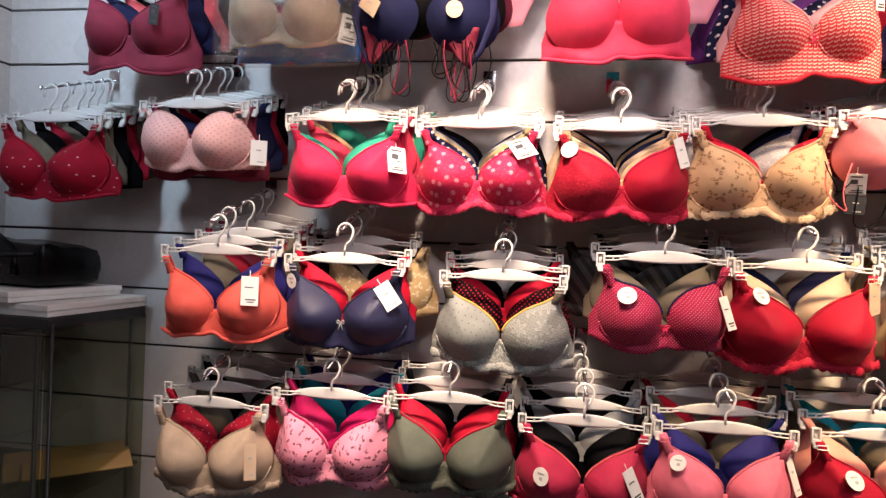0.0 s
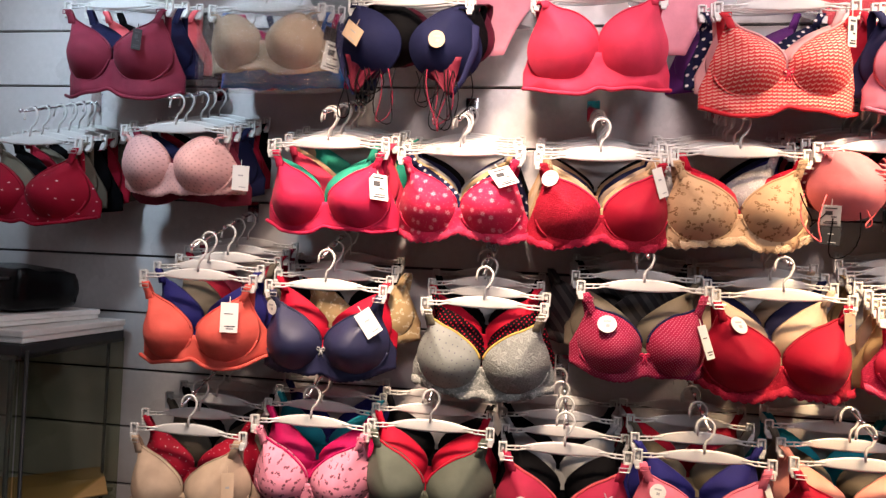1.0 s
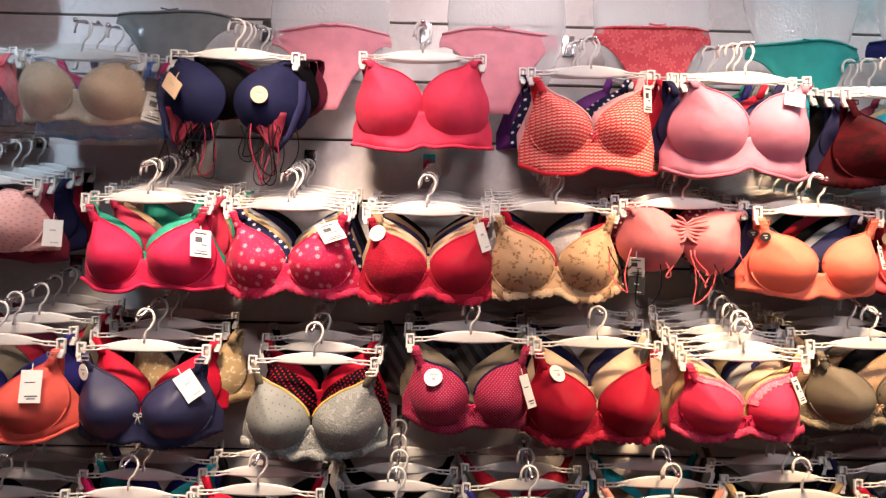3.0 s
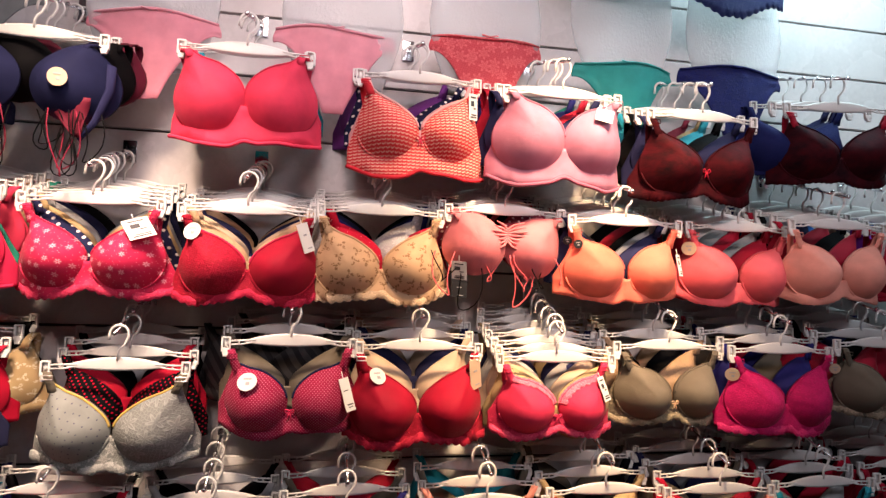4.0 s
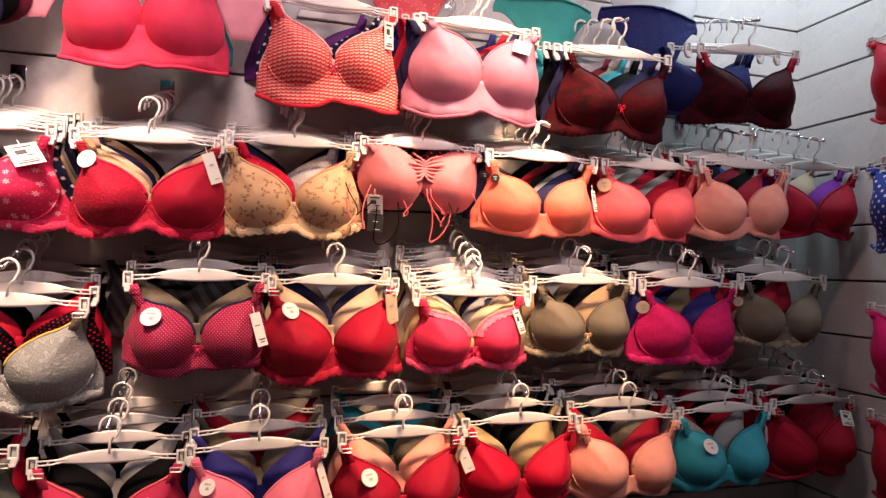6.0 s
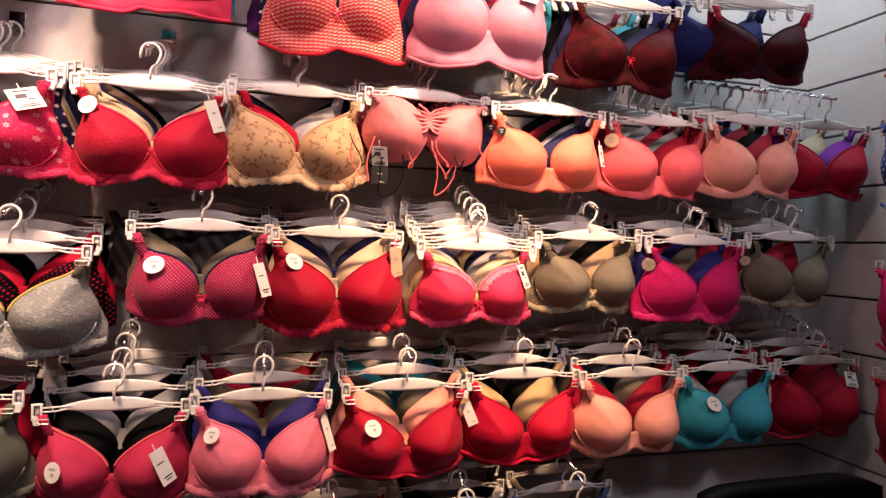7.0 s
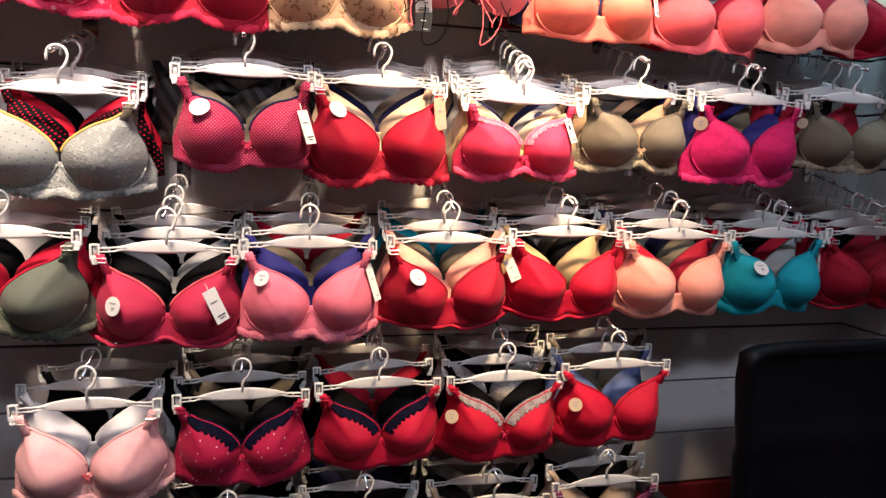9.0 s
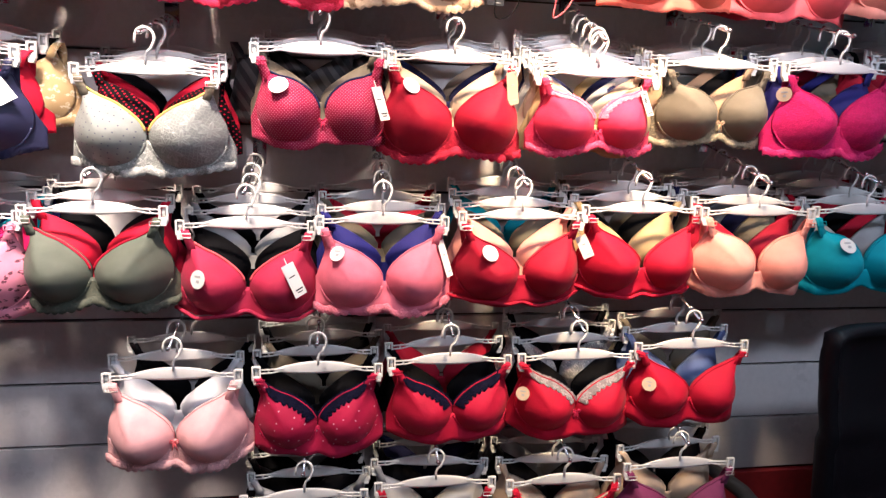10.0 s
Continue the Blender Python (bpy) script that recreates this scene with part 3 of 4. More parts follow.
def lace_strip(style, s, wide=0.24):
    """A scalloped strip along the neckline edge of one cup, lying on it."""
    st = STYLES[style]
    rows = [[] for v in range(7)]
    for k in range(81):
        a = radians(60 + 112 * k / 80)
        out = Vector((s * math.cos(a), 0, math.sin(a)))
        inner = 0.99 - wide * (0.72 + 0.28 * abs(math.sin(k * 0.27)) + 0.06 * abs(math.sin(k * 0.95)))
        for v in range(6):
            rows[v].append(cup_point(st, s, a, inner + (0.99 - inner) * v / 5) + Vector((0, -0.0026, 0)))
        rows[6].append(rows[5][-1] + out * (0.004 + 0.002 * abs(math.sin(k * 0.45))))
    bm = bmesh.new()
    sheet(bm, rows, 0.0008)
    return bm


def hem_strip(style, seed):
    """A scalloped strip along the lower edge of the band."""
    st = STYLES[style]
    hw, n = st["half"], 120
    rows = [[], [], []]
    for i in range(n + 1):
        x = -hw + 2 * hw * i / n
        ax = abs(x)
        low = st["low"] + 0.016 * max(0.0, (ax - 0.10) / 0.05) + 0.006 * math.cos(x * 30 + seed) + 0.010 * math.exp(-(x / 0.02) ** 2)
        y = -0.011 + wrap(min(ax, 0.114), low) + 0.62 * max(0.0, ax - 0.105)
        tooth = 0.0045 * abs(math.sin(x * 190 + seed))
        ruffle = 0.0025 * math.sin(x * 120 + seed)
        rows[0].append(Vector((x, y, low + 0.014 + 0.002 * math.sin(x * 210))))
        rows[1].append(Vector((x, y - 0.002 + ruffle * 0.5, low + 0.006)))
        rows[2].append(Vector((x, y - 0.003 + ruffle, low - tooth)))
    bm = bmesh.new()
    sheet(bm, rows, 0.0012)
    return bm


def edge_line(style, seed):
    """A rolled elastic edging along the lower edge of the band."""
    st = STYLES[style]
    hw, pts = st["half"], []
    for i in range(61):
        x = -hw + 2 * hw * i / 60
        ax = abs(x)
        low = st["low"] + 0.016 * max(0.0, (ax - 0.10) / 0.05) + 0.006 * math.cos(x * 30 + seed) + 0.010 * math.exp(-(x / 0.02) ** 2)
        pts.append((x, -0.008 + wrap(min(ax, 0.114), low) + 0.60 * max(0.0, ax - 0.105) - 0.006 * math.exp(-((ax - st["cx"]) / 0.05) ** 2), low + 0.001))
    bm = bmesh.new()
    tube(bm, pts, 0.0042, 6)
    return bm


def bra(m, style, cup, band=None, strap=None, label="", trim=None, tags=(), bow_mat=None, front=True, strings=None, seed=0, lace_top=None, lace_wide=0.24, hem=None, right_cup=None, edging=None):
    st = STYLES[style]
    band, strap = band or cup, strap or cup
    root = empty("bra", m, label, "bra", "bras on hangers")
    for s in (-1, 1):
        coloured("cup", cup_mesh(style, s) if front else cup_mesh(style, s, 5, 24), right_cup if right_cup and s > 0 else cup, root)
        ax, az = st["ax"], st["az"]
        wide = 0.016 if st["ax"] > 0.11 else 0.011
        tx = max(ax + 0.004, 0.122 - 0.3 * max(0.0, -0.02 - az))
        pts = [(s * (ax - 0.008), -0.016, az - 0.026), (s * (ax - 0.003), -0.010, az - 0.010), (s * (ax + tx) / 2, -0.007, az * 0.5 - 0.012), (s * tx, -0.002, -0.019),
               (s * (tx + 0.002), 0.004, -0.017), (s * (tx + 0.001), 0.010, -0.030), (s * (ax - 0.002), 0.014, -0.070), (s * (ax - 0.02), 0.016, -0.105)]
        pts = [(px, py + wrap(px, pz) * 0.8, pz) for px, py, pz in pts]
        part("strap", ribbon(pts, wide, 0.002), strap, root)
        if front:
            bm = bmesh.new()
            cx, cz = s * (ax + tx) / 2, az * 0.5 - 0.012
            tube(bm, [(cx - wide * 0.62, -0.0092, cz + 0.004), (cx + wide * 0.62, -0.0092, cz + 0.004), (cx + wide * 0.62, -0.0096, cz - 0.004), (cx - wide * 0.62, -0.0096, cz - 0.004), (cx - wide * 0.62, -0.0092, cz + 0.004)], 0.0012, 5)
            part("strap_slider", bm, M_SLIDER if style in ("plain", "deep") else strap, root, smooth=False)
        if front and style not in ("string", "full", "drape"):
            part("underwire_casing", edge_tube(style, s, 195, 345, 0.0022), band, root)
        if front and style not in ("string", "drape"):
            part("neckline_edge", edge_tube(style, s, 66, 176, 0.0024 if trim else 0.0015, 0.001), trim or cup, root)
        if front and lace_top:
            part("neckline_lace", lace_strip(style, s, lace_wide), lace_top, root)
    if style not in ("string", "drape"):
        coloured("band", band_mesh(style, seed), band, root)
        if front and style in ("full", "tall", "plain"):
            part("lower_edge", edge_line(style, seed), edging or band, root)
        if front and hem:
            part("lace_hem", hem_strip(style, seed), hem, root, "scalloped lace hem")
    if strings is not None:
        for k in range(16 if style == "drape" else 9):
            rnd = random.Random(seed * 31 + k)
            x0, x1 = (-1) ** k * rnd.uniform(0.045, 0.115), rnd.uniform(-0.02, 0.02)
            drop = rnd.uniform(0.05, 0.125)
            bm = bmesh.new()
            x2 = x0 + x1 + rnd.choice((-1, 1)) * 0.035
            pts = []
            for j in range(15):
                a = math.pi * j / 14
                pts.append((x0 + (x2 - x0) * (1 - math.cos(a)) / 2 + 0.01 * math.sin(3 * a + k), -0.012 + 0.012 * math.sin(k + a), st["low"] + 0.012 - drop * math.sin(a)))
            tube(bm, pts, 0.0013, 5)
            part("cord", bm, strings[k % len(strings)], root)
    if style == "drape" and front:
        for s in (-1, 1):
            rows = []
            for v in range(9):
                u = v / 8
                wide = 0.040 * (1 - u) + 0.006
                mid = s * (0.078 + 0.024 * u)
                rows.append([Vector((mid + wide * (i / 4 - 1), -0.016 + 0.010 * u - 0.004 * math.cos(i * 1.7 + v), -0.125 - 0.075 * u)) for i in range(9)])
            bm = bmesh.new()
            sheet(bm, rows, 0.002)
            part("lower_panel", bm, band, root, "red gathered lower panel")
        for s in (-1, 1):
            bm = bmesh.new()
            tube(bm, [(s * 0.146, 0.010, -0.05), (s * 0.148, 0.006, -0.10), (s * 0.128, 0.002, -0.165), (s * 0.105, -0.004, -0.205)], [0.010, 0.009, 0.007, 0.004], 8, 0.4)
            part("side_panel", bm, strap, root)
    if style == "string" and front:
        for k in range(7):
            h = -0.040 - 0.007 * k
            w = 0.040 - 0.0045 * abs(k - 2)
            bm = bmesh.new()
            tube(bm, [(-w, -0.040 + 0.002 * k, h + 0.4 * (h + 0.058)), (-w * 0.4, -0.024, h + 0.1 * (h + 0.058)), (0, -0.016, -0.058 + 0.55 * (h + 0.058)), (w * 0.4, -0.024, h + 0.1 * (h + 0.058)), (w, -0.040 + 0.002 * k, h + 0.4 * (h + 0.058))], [0.001, 0.003, 0.0042, 0.003, 0.001], 8)
            part("gather", bm, band, root)
    if bow_mat:
        bow(root, style, bow_mat)
    for t in tags:
        add_tag(root, style, *t)
    return root


# ---- cloth colours ----
RED = (0.48, 0.004, 0.026)
CRIM = (0.35, 0.004, 0.022)
ROSE = (0.56, 0.018, 0.072)
CORAL = (0.7, 0.042, 0.095)
SALMON = (0.76, 0.115, 0.13)
PINK = (0.74, 0.17, 0.24)
PALE = (0.8, 0.42, 0.42)
MAROON = (0.24, 0.025, 0.05)
MAGENTA = (0.58, 0.008, 0.115)
PEACH = (0.84, 0.34, 0.26)
ORANGE = (0.8, 0.165, 0.105)
NAVY = (0.018, 0.019, 0.058)
BLUE = (0.015, 0.014, 0.13)
BLACK = (0.003, 0.0028, 0.0035)
GREY = (0.34, 0.34, 0.34)
BEIGE = (0.50, 0.37, 0.26)
TAN = (0.54, 0.345, 0.2)
TAUPE = (0.145, 0.120, 0.086)
OLIVE = (0.098, 0.110, 0.084)
GREEN = (0.02, 0.30, 0.20)
TEAL = (0.012, 0.33, 0.41)
WHITE = (0.72, 0.72, 0.74)
YELLOW = (0.47, 0.33, 0.16)
SILVER = (0.225, 0.24, 0.225)
F = fabric
DOT = (0.85, 0.75, 0.72)

# ---- the stacks on the north wall: x, y, z of the foremost hanger's blade, count, the foremost bra, colours behind it ----


def stack(x, y, z, count, style, cup, label, behind=(), turn=0.0, wall="north", back_style=None, seed=1, shift=None, size=(1.0, 1.0), slope=0.34, **more):
    """A display hook with its hangers; the foremost bra in full, plainer ones behind it."""
    rnd = random.Random(seed * 97 + 5)
    step = min(0.060, ((WALL_Y - y if wall == "north" else RIGHT_X - x) - 0.03) / max(1, count - 1))
    for k in range(count):
        yaw = turn + (0 if k == 0 else rnd.uniform(-5, 5))
        dx = 0 if k == 0 else rnd.uniform(-0.010, 0.010)
        d = step * k
        if wall == "north":
            at, face = (x + dx, y + d, z + slope * d), 0
        else:
            at, face = (x + d, y + dx, z + slope * d), 90
        m = pose(*at, 0, 0 if k == 0 else rnd.uniform(-1.2, 1.2), yaw - face)
        hanger(m)
        if k == 0:
            bra(m @ pose(rnd.uniform(-0.004, 0.004), -0.003, 0, 0, rnd.uniform(-1.8, 1.8), 0) @ Matrix.Diagonal((size[0] * rnd.uniform(0.98, 1.02), rnd.uniform(0.85, 1.1), size[1] * rnd.uniform(0.97, 1.03), 1)), style, cup, label=label, seed=seed, **more)
        elif k <= len(behind):
            c = behind[k - 1]
            bra(m @ pose((shift or {}).get(k, 0.0), -0.003, 0.006), back_style or ("plain" if rnd.random() < 0.3 else "tucked"), c,
                label="bra hanging behind others on the same hook", front=False, seed=seed + k)
    run = 0.03
    rod = z + 0.0685
    if wall == "north":
        tip, base = (x, y - run, rod - slope * run), (x, WALL_Y - 0.002, rod + slope * (WALL_Y - y))
        display_hook(base, tip, 6)
    else:
        tip, base = (x - run, y, rod - slope * run), (RIGHT_X - 0.002, y, rod + slope * (RIGHT_X - x))
        display_hook(base, tip, 6, -90)


# top row
stack(-0.945, 0.935, 2.270, 4, "tall", F(MAROON), "maroon smooth bra with a black card tag", [F(NAVY), F(SALMON), F(BLACK)], seed=1,
      tags=[("label", 0.088, -0.100, 0.018, 0.048, 4, M_BLACKTAG)])
stack(-0.585, 0.930, 2.255, 4, "round", F((0.46, 0.34, 0.235), rough=0.56), "beige lace bra wrapped in clear plastic", [F((0.02, 0.15, 0.5)), F(MAGENTA), F(NAVY, "lace", (0.04, 0.04, 0.10), 70.0)], seed=2, shift={3: 0.04}, back_style="lace",
      tags=[("label", 0.150, -0.110, 0.040, 0.066, 10, M_CARD), ("label", 0.148, -0.062, 0.030, 0.030, 10, M_BLACKTAG)])
stack(-0.262, 0.925, 2.262, 5, "drape", F((0.012, 0.014, 0.045), "fade", (0.16, 0.006, 0.02)), "navy bra with red lower panels and loose cords", [F(BLACK), F((0.10, 0.005, 0.02)), F(BLACK)], seed=3, shift={1: 0.028, 2: 0.046, 3: -0.01}, back_style="string",
      strings=[F(BLACK), F(BLACK), F((0.20, 0.008, 0.03)), F(BLACK), F(BLACK)], band=F((0.12, 0.006, 0.02)), strap=F(NAVY), tags=[("badge", 0.075, -0.100, 0.034, 0.03, 0, M_KRAFT), ("soft", -0.104, -0.088, 0.068, 0.034, 34, M_KRAFT)])
stack(0.130, 0.935, 2.272, 3, "full", F(CORAL), "coral red smooth full cup bra", [F(CORAL), F(TEAL)], seed=4, shift={1: 0.008, 2: 0.004})
stack(0.487, 0.930, 2.245, 4, "tall", F((0.72, 0.045, 0.055), "weave", (0.86, 0.50, 0.40), 145.0), "orange red bra with a woven zigzag pattern", [F(PALE), F(NAVY, "dots", DOT, 60.0), F((0.16, 0.03, 0.22))], edging=F((0.68, 0.03, 0.045)), strap=F((0.68, 0.03, 0.045)), seed=5, shift={3: -0.03},
      trim=F(PALE), tags=[("label", 0.112, -0.06, 0.026, 0.055, -6, M_CARD)], bow_mat=F(CORAL))
stack(0.795, 0.890, 2.225, 6, "full", F((0.41, 0.155, 0.225)), "dusty pink smooth bra with a white tag", [F(NAVY), F(CRIM), F(BLUE), F(GREY), F(GREEN)], edging=F((0.34, 0.10, 0.155)), seed=6, shift={1: -0.02, 2: -0.035, 3: -0.03},
      tags=[("soft", 0.075, -0.055, 0.036, 0.04, 18, M_CARD)])
stack(1.115, 0.870, 2.195, 6, "lace", F((0.008, 0.003, 0.004), "mottle", (0.060, 0.003, 0.006), 26.0), "dark red bra covered with black lace", [F(NAVY), F(BLACK), F(TEAL), F(YELLOW), F(MAROON)], seed=7, bow_mat=F(CRIM))
stack(1.497, 0.905, 2.258, 4, "lace", F((0.007, 0.003, 0.006), "mottle", (0.055, 0.003, 0.006), 24.0), "dark red bra with black lace and red straps", [F((0.010, 0.014, 0.075)), F(NAVY), F(NAVY)], seed=8, shift={1: -0.07, 2: -0.03}, strap=F(CRIM), turn=-8)

# second row
stack(-1.160, 0.945, 1.955, 6, "plain", F(CRIM, "glitter", (0.8, 0.5, 0.5), 34.0), "crimson bra with small glitter dots", [F(TAUPE), F(BLACK), F(CRIM), F(TAUPE), F(BLACK)], seed=9)
stack(-0.800, 0.955, 1.990, 5, "round", F((0.82, 0.47, 0.43), "dots", (0.58, 0.30, 0.28), 112.0), "pale pink bra with fine dark dots", [F(MAROON), F(NAVY), F(CRIM), F(BLACK)], seed=10,
      tags=[("soft", 0.152, -0.105, 0.036, 0.056, 0, M_CARD)])
stack(-0.428, 0.925, 1.955, 6, "plain", F(ROSE), "rose red smooth bra with a printed card", [F(GREEN), F(CORAL), F(TAN), F(GREEN), F(TAN)], seed=11, shift={4: 0.034, 1: -0.012},
      tags=[("label", 0.118, -0.095, 0.040, 0.062, 4, M_CARD)])
stack(-0.146, 0.955, 1.950, 6, "lace", F(ROSE, "stars", (0.80, 0.36, 0.42), 42.0), "rose bra with scattered white flowers", [F(NAVY, "dots", DOT, 60.0), F(YELLOW), F(GREY), F(NAVY), F(BLACK)], hem=F(ROSE, "lace", (0.7, 0.08, 0.15), 90.0), seed=12,
      tags=[("label", 0.095, -0.060, 0.050, 0.050, -24, M_CARD)])
stack(0.146, 0.952, 1.945, 6, "lace", F(CRIM, "lace", (0.44, 0.010, 0.036), 75.0), "crimson lace bra with a round badge and a white tag", [F(TAN, "lace", YELLOW, 80.0), F(BEIGE), F(NAVY), F(TAN), F(BLACK)], hem=F((0.44, 0.008, 0.04), "lace", (0.6, 0.03, 0.08), 90.0), right_cup=F((0.36, 0.005, 0.024)), seed=13, trim=F(ROSE),
      tags=[("badge", -0.105, -0.052, 0.036), ("soft", 0.112, -0.060, 0.026, 0.062, -20, M_CARD)])
stack(0.419, 0.955, 1.958, 6, "lace", F(TAN, "flowers", (0.20, 0.10, 0.04), 38.0), "tan bra with brown flower sprigs", [F(RED, "glitter", (0.8, 0.4, 0.4), 60.0), F((0.45, 0.43, 0.44), "lace", (0.6, 0.58, 0.58), 90.0), F(BLUE), F(NAVY), F(BLACK)], hem=F((0.6, 0.42, 0.27), "lace", (0.7, 0.52, 0.34), 90.0), seed=14, shift={1: 0.014, 2: -0.020, 3: -0.006}, trim=F(TAN))
stack(0.688, 0.950, 1.972, 5, "string", F((0.60, 0.165, 0.18)), "salmon gathered bra with hanging cords", [F(MAROON, "dots", DOT, 80.0), F(BLACK), F(SALMON), F(BLACK)], seed=15,
      strings=[F(SALMON), F(BLACK), F(SALMON)], tags=[("label", -0.100, -0.142, 0.034, 0.042, 4, M_CARD), ("soft", -0.097, -0.182, 0.034, 0.036, 4, M_BLACKTAG)], back_style="string")
stack(0.955, 0.915, 1.958, 6, "moulded", F(ORANGE), "bright orange bra with dark round badges", [F(NAVY), F(GREY), F(BLACK), F(CRIM), F(BLACK)], seed=16,
      tags=[("badge", -0.132, -0.052, 0.020, 0.02, 0, M_BLACKTAG), ("badge", -0.112, -0.060, 0.020, 0.02, 0, M_BLACKTAG), ("label", 0.128, -0.10, 0.016, 0.05, 0, M_CARD)])
stack(1.250, 0.940, 1.962, 5, "moulded", F(SALMON), "salmon pink smooth bra with a peach badge", [F(CRIM), F(GREY), F(RED), F(GREY)], seed=17,
      tags=[("badge", -0.122, -0.062, 0.032, 0.03, 0, M_KRAFT)])
stack(1.490, 0.905, 1.975, 5, "moulded", F(PEACH), "peach bra with a scalloped edge", [F(CRIM), F(BLACK), F(CRIM), F(NAVY)], seed=18, tags=[("soft", 0.12, -0.06, 0.022, 0.05, -30, M_CARD)])
stack(1.745, 0.950, 1.992, 4, "plain", F(CRIM), "crimson bra beside violet and blue ones", [F((0.2, 0.02, 0.3)), F(BEIGE), F((0.02, 0.15, 0.5))], seed=19, shift={1: 0.03, 3: -0.05}, turn=-6)

# third row
stack(-0.700, 0.905, 1.660, 5, "plain", F((0.76, 0.115, 0.085)), "coral bra with a white tag", [F(BLUE), F(TAUPE), F(CRIM), F(MAROON)], seed=20,
      tags=[("tag", 0.095, -0.085, 0.036, 0.062, 4, M_CARD)])
stack(-0.421, 0.930, 1.651, 4, "deep", F(NAVY, rough=0.52), "dark navy satin bra with a white tag", [F(RED), F(YELLOW, "flowers", (0.68, 0.60, 0.42), 44.0), F(BLACK)], seed=21, shift={2: 0.035},
      tags=[("badge", -0.118, -0.056, 0.034), ("soft", 0.105, -0.075, 0.040, 0.058, -32, M_CARD)], bow_mat=F(GREY))
stack(-0.082, 0.960, 1.629, 4, "deep", F(SILVER, "pins", (0.06, 0.06, 0.10), 75.0), "silver grey lace bra with yellow edging", [F(BLACK, "dots", RED, 130.0), F(RED), F(BLACK)], hem=F((0.30, 0.31, 0.29), "lace", (0.52, 0.52, 0.48), 90.0), right_cup=F(SILVER, "lace", (0.31, 0.32, 0.30), 52.0), seed=22, trim=F((0.62, 0.42, 0.10)), strap=F(TAUPE), band=F(SILVER, "lace", (0.55, 0.55, 0.50), 80.0))
stack(0.244, 0.960, 1.680, 4, "moulded", F((0.32, 0.008, 0.05), "dots", (0.60, 0.20, 0.27), 215.0), "crimson bra with white pin dots", [F(TAUPE), F((0.055, 0.05, 0.05), "stripes", (0.018, 0.017, 0.019), 13.0), F((0.055, 0.05, 0.05), "stripes", (0.018, 0.017, 0.019), 13.0)], seed=23, shift={2: -0.055}, trim=F(NAVY),
      tags=[("badge", -0.080, -0.075, 0.038), ("tag", 0.115, -0.105, 0.024, 0.066, -8, M_CARD)], bow_mat=F(ROSE))
stack(0.509, 0.955, 1.675, 4, "deep", F(CRIM), "dark red bra with a lace lower edge", [F(BEIGE), F(NAVY), F(BEIGE)], hem=F((0.42, 0.006, 0.03), "lace", (0.6, 0.03, 0.06), 90.0), seed=24, band=F(CRIM, "lace", (0.60, 0.02, 0.05), 75.0),
      tags=[("badge", -0.085, -0.060, 0.036), ("soft", 0.120, -0.060, 0.032, 0.065, -14, M_KRAFT)])
stack(0.803, 0.930, 1.656, 8, "moulded", F((0.65, 0.032, 0.085)), "bright rose bra with an embroidered upper cup", [F(YELLOW), F(BEIGE), F(GREY), F(NAVY), F(YELLOW)], size=(0.95, 0.92), slope=0.52, hem=F((0.66, 0.03, 0.10), "lace", (0.8, 0.14, 0.22), 90.0), seed=25, band=F(ROSE, "lace", (0.75, 0.06, 0.14), 75.0), lace_top=F((0.74, 0.12, 0.20), "lace", (0.8, 0.3, 0.36), 90.0), lace_wide=0.17,
      tags=[("label", 0.105, -0.075, 0.026, 0.058, -8, M_CARD)], bow_mat=F(ROSE))
stack(1.075, 0.943, 1.685, 4, "moulded", F(TAUPE), "olive brown bra with a lace edge", [F(TAN, "lace", TAUPE, 70.0), F(BLACK), F(TAN)], size=(0.95, 0.94), hem=F((0.22, 0.18, 0.11), "lace", (0.42, 0.35, 0.24), 90.0), seed=26, band=F(TAUPE, "lace", (0.42, 0.33, 0.2), 80.0), bow_mat=F(TAN))
stack(1.338, 0.915, 1.682, 5, "lace", F(MAGENTA, "lace", (0.66, 0.015, 0.14), 120.0), "magenta lace bra with peach badges", [F(BLUE), F(TAUPE), F(BLUE), F(CRIM)], hem=F((0.58, 0.010, 0.12), "lace", (0.75, 0.06, 0.2), 90.0), seed=27,
      tags=[("badge", -0.128, -0.058, 0.032, 0.03, 0, M_KRAFT)])
stack(1.612, 0.915, 1.700, 5, "moulded", F(TAUPE), "taupe bra with a pale lace edge", [F(CRIM), F(CRIM), F(BLACK), F(NAVY)], hem=F((0.26, 0.20, 0.14), "lace", (0.5, 0.4, 0.28), 90.0), size=(0.90, 0.90), seed=28, shift={1: -0.07}, band=F(TAUPE, "lace", (0.45, 0.35, 0.24), 80.0), tags=[("badge", -0.135, -0.07, 0.026, 0.03, 0, M_KRAFT)])

# fourth row
stack(-0.710, 0.915, 1.322, 4, "deep", F(BEIGE), "beige bra with a red dotted inner edge", [F(CRIM, "glitter", DOT, 70.0), F(TAUPE), F(BLACK)], hem=F(BEIGE, "lace", (0.62, 0.5, 0.38), 90.0), seed=29,
      tags=[("soft", 0.115, -0.115, 0.026, 0.075, 2, M_KRAFT)])
stack(-0.444, 0.945, 1.354, 4, "lace", F((0.78, 0.28, 0.38), "print", (0.06, 0.012, 0.025), 58.0), "pink bra with a dark lip print", [F(MAGENTA), F(TEAL), F(BLUE)], seed=30, trim=F(MAGENTA))
stack(-0.183, 0.945, 1.365, 3, "deep", F(OLIVE), "dark olive green smooth bra", [F(RED), F(BLACK)], hem=F((0.07, 0.08, 0.06), "lace", (0.14, 0.14, 0.10), 90.0), seed=31, band=F(OLIVE, "lace", (0.15, 0.15, 0.10), 85.0), trim=F(RED))
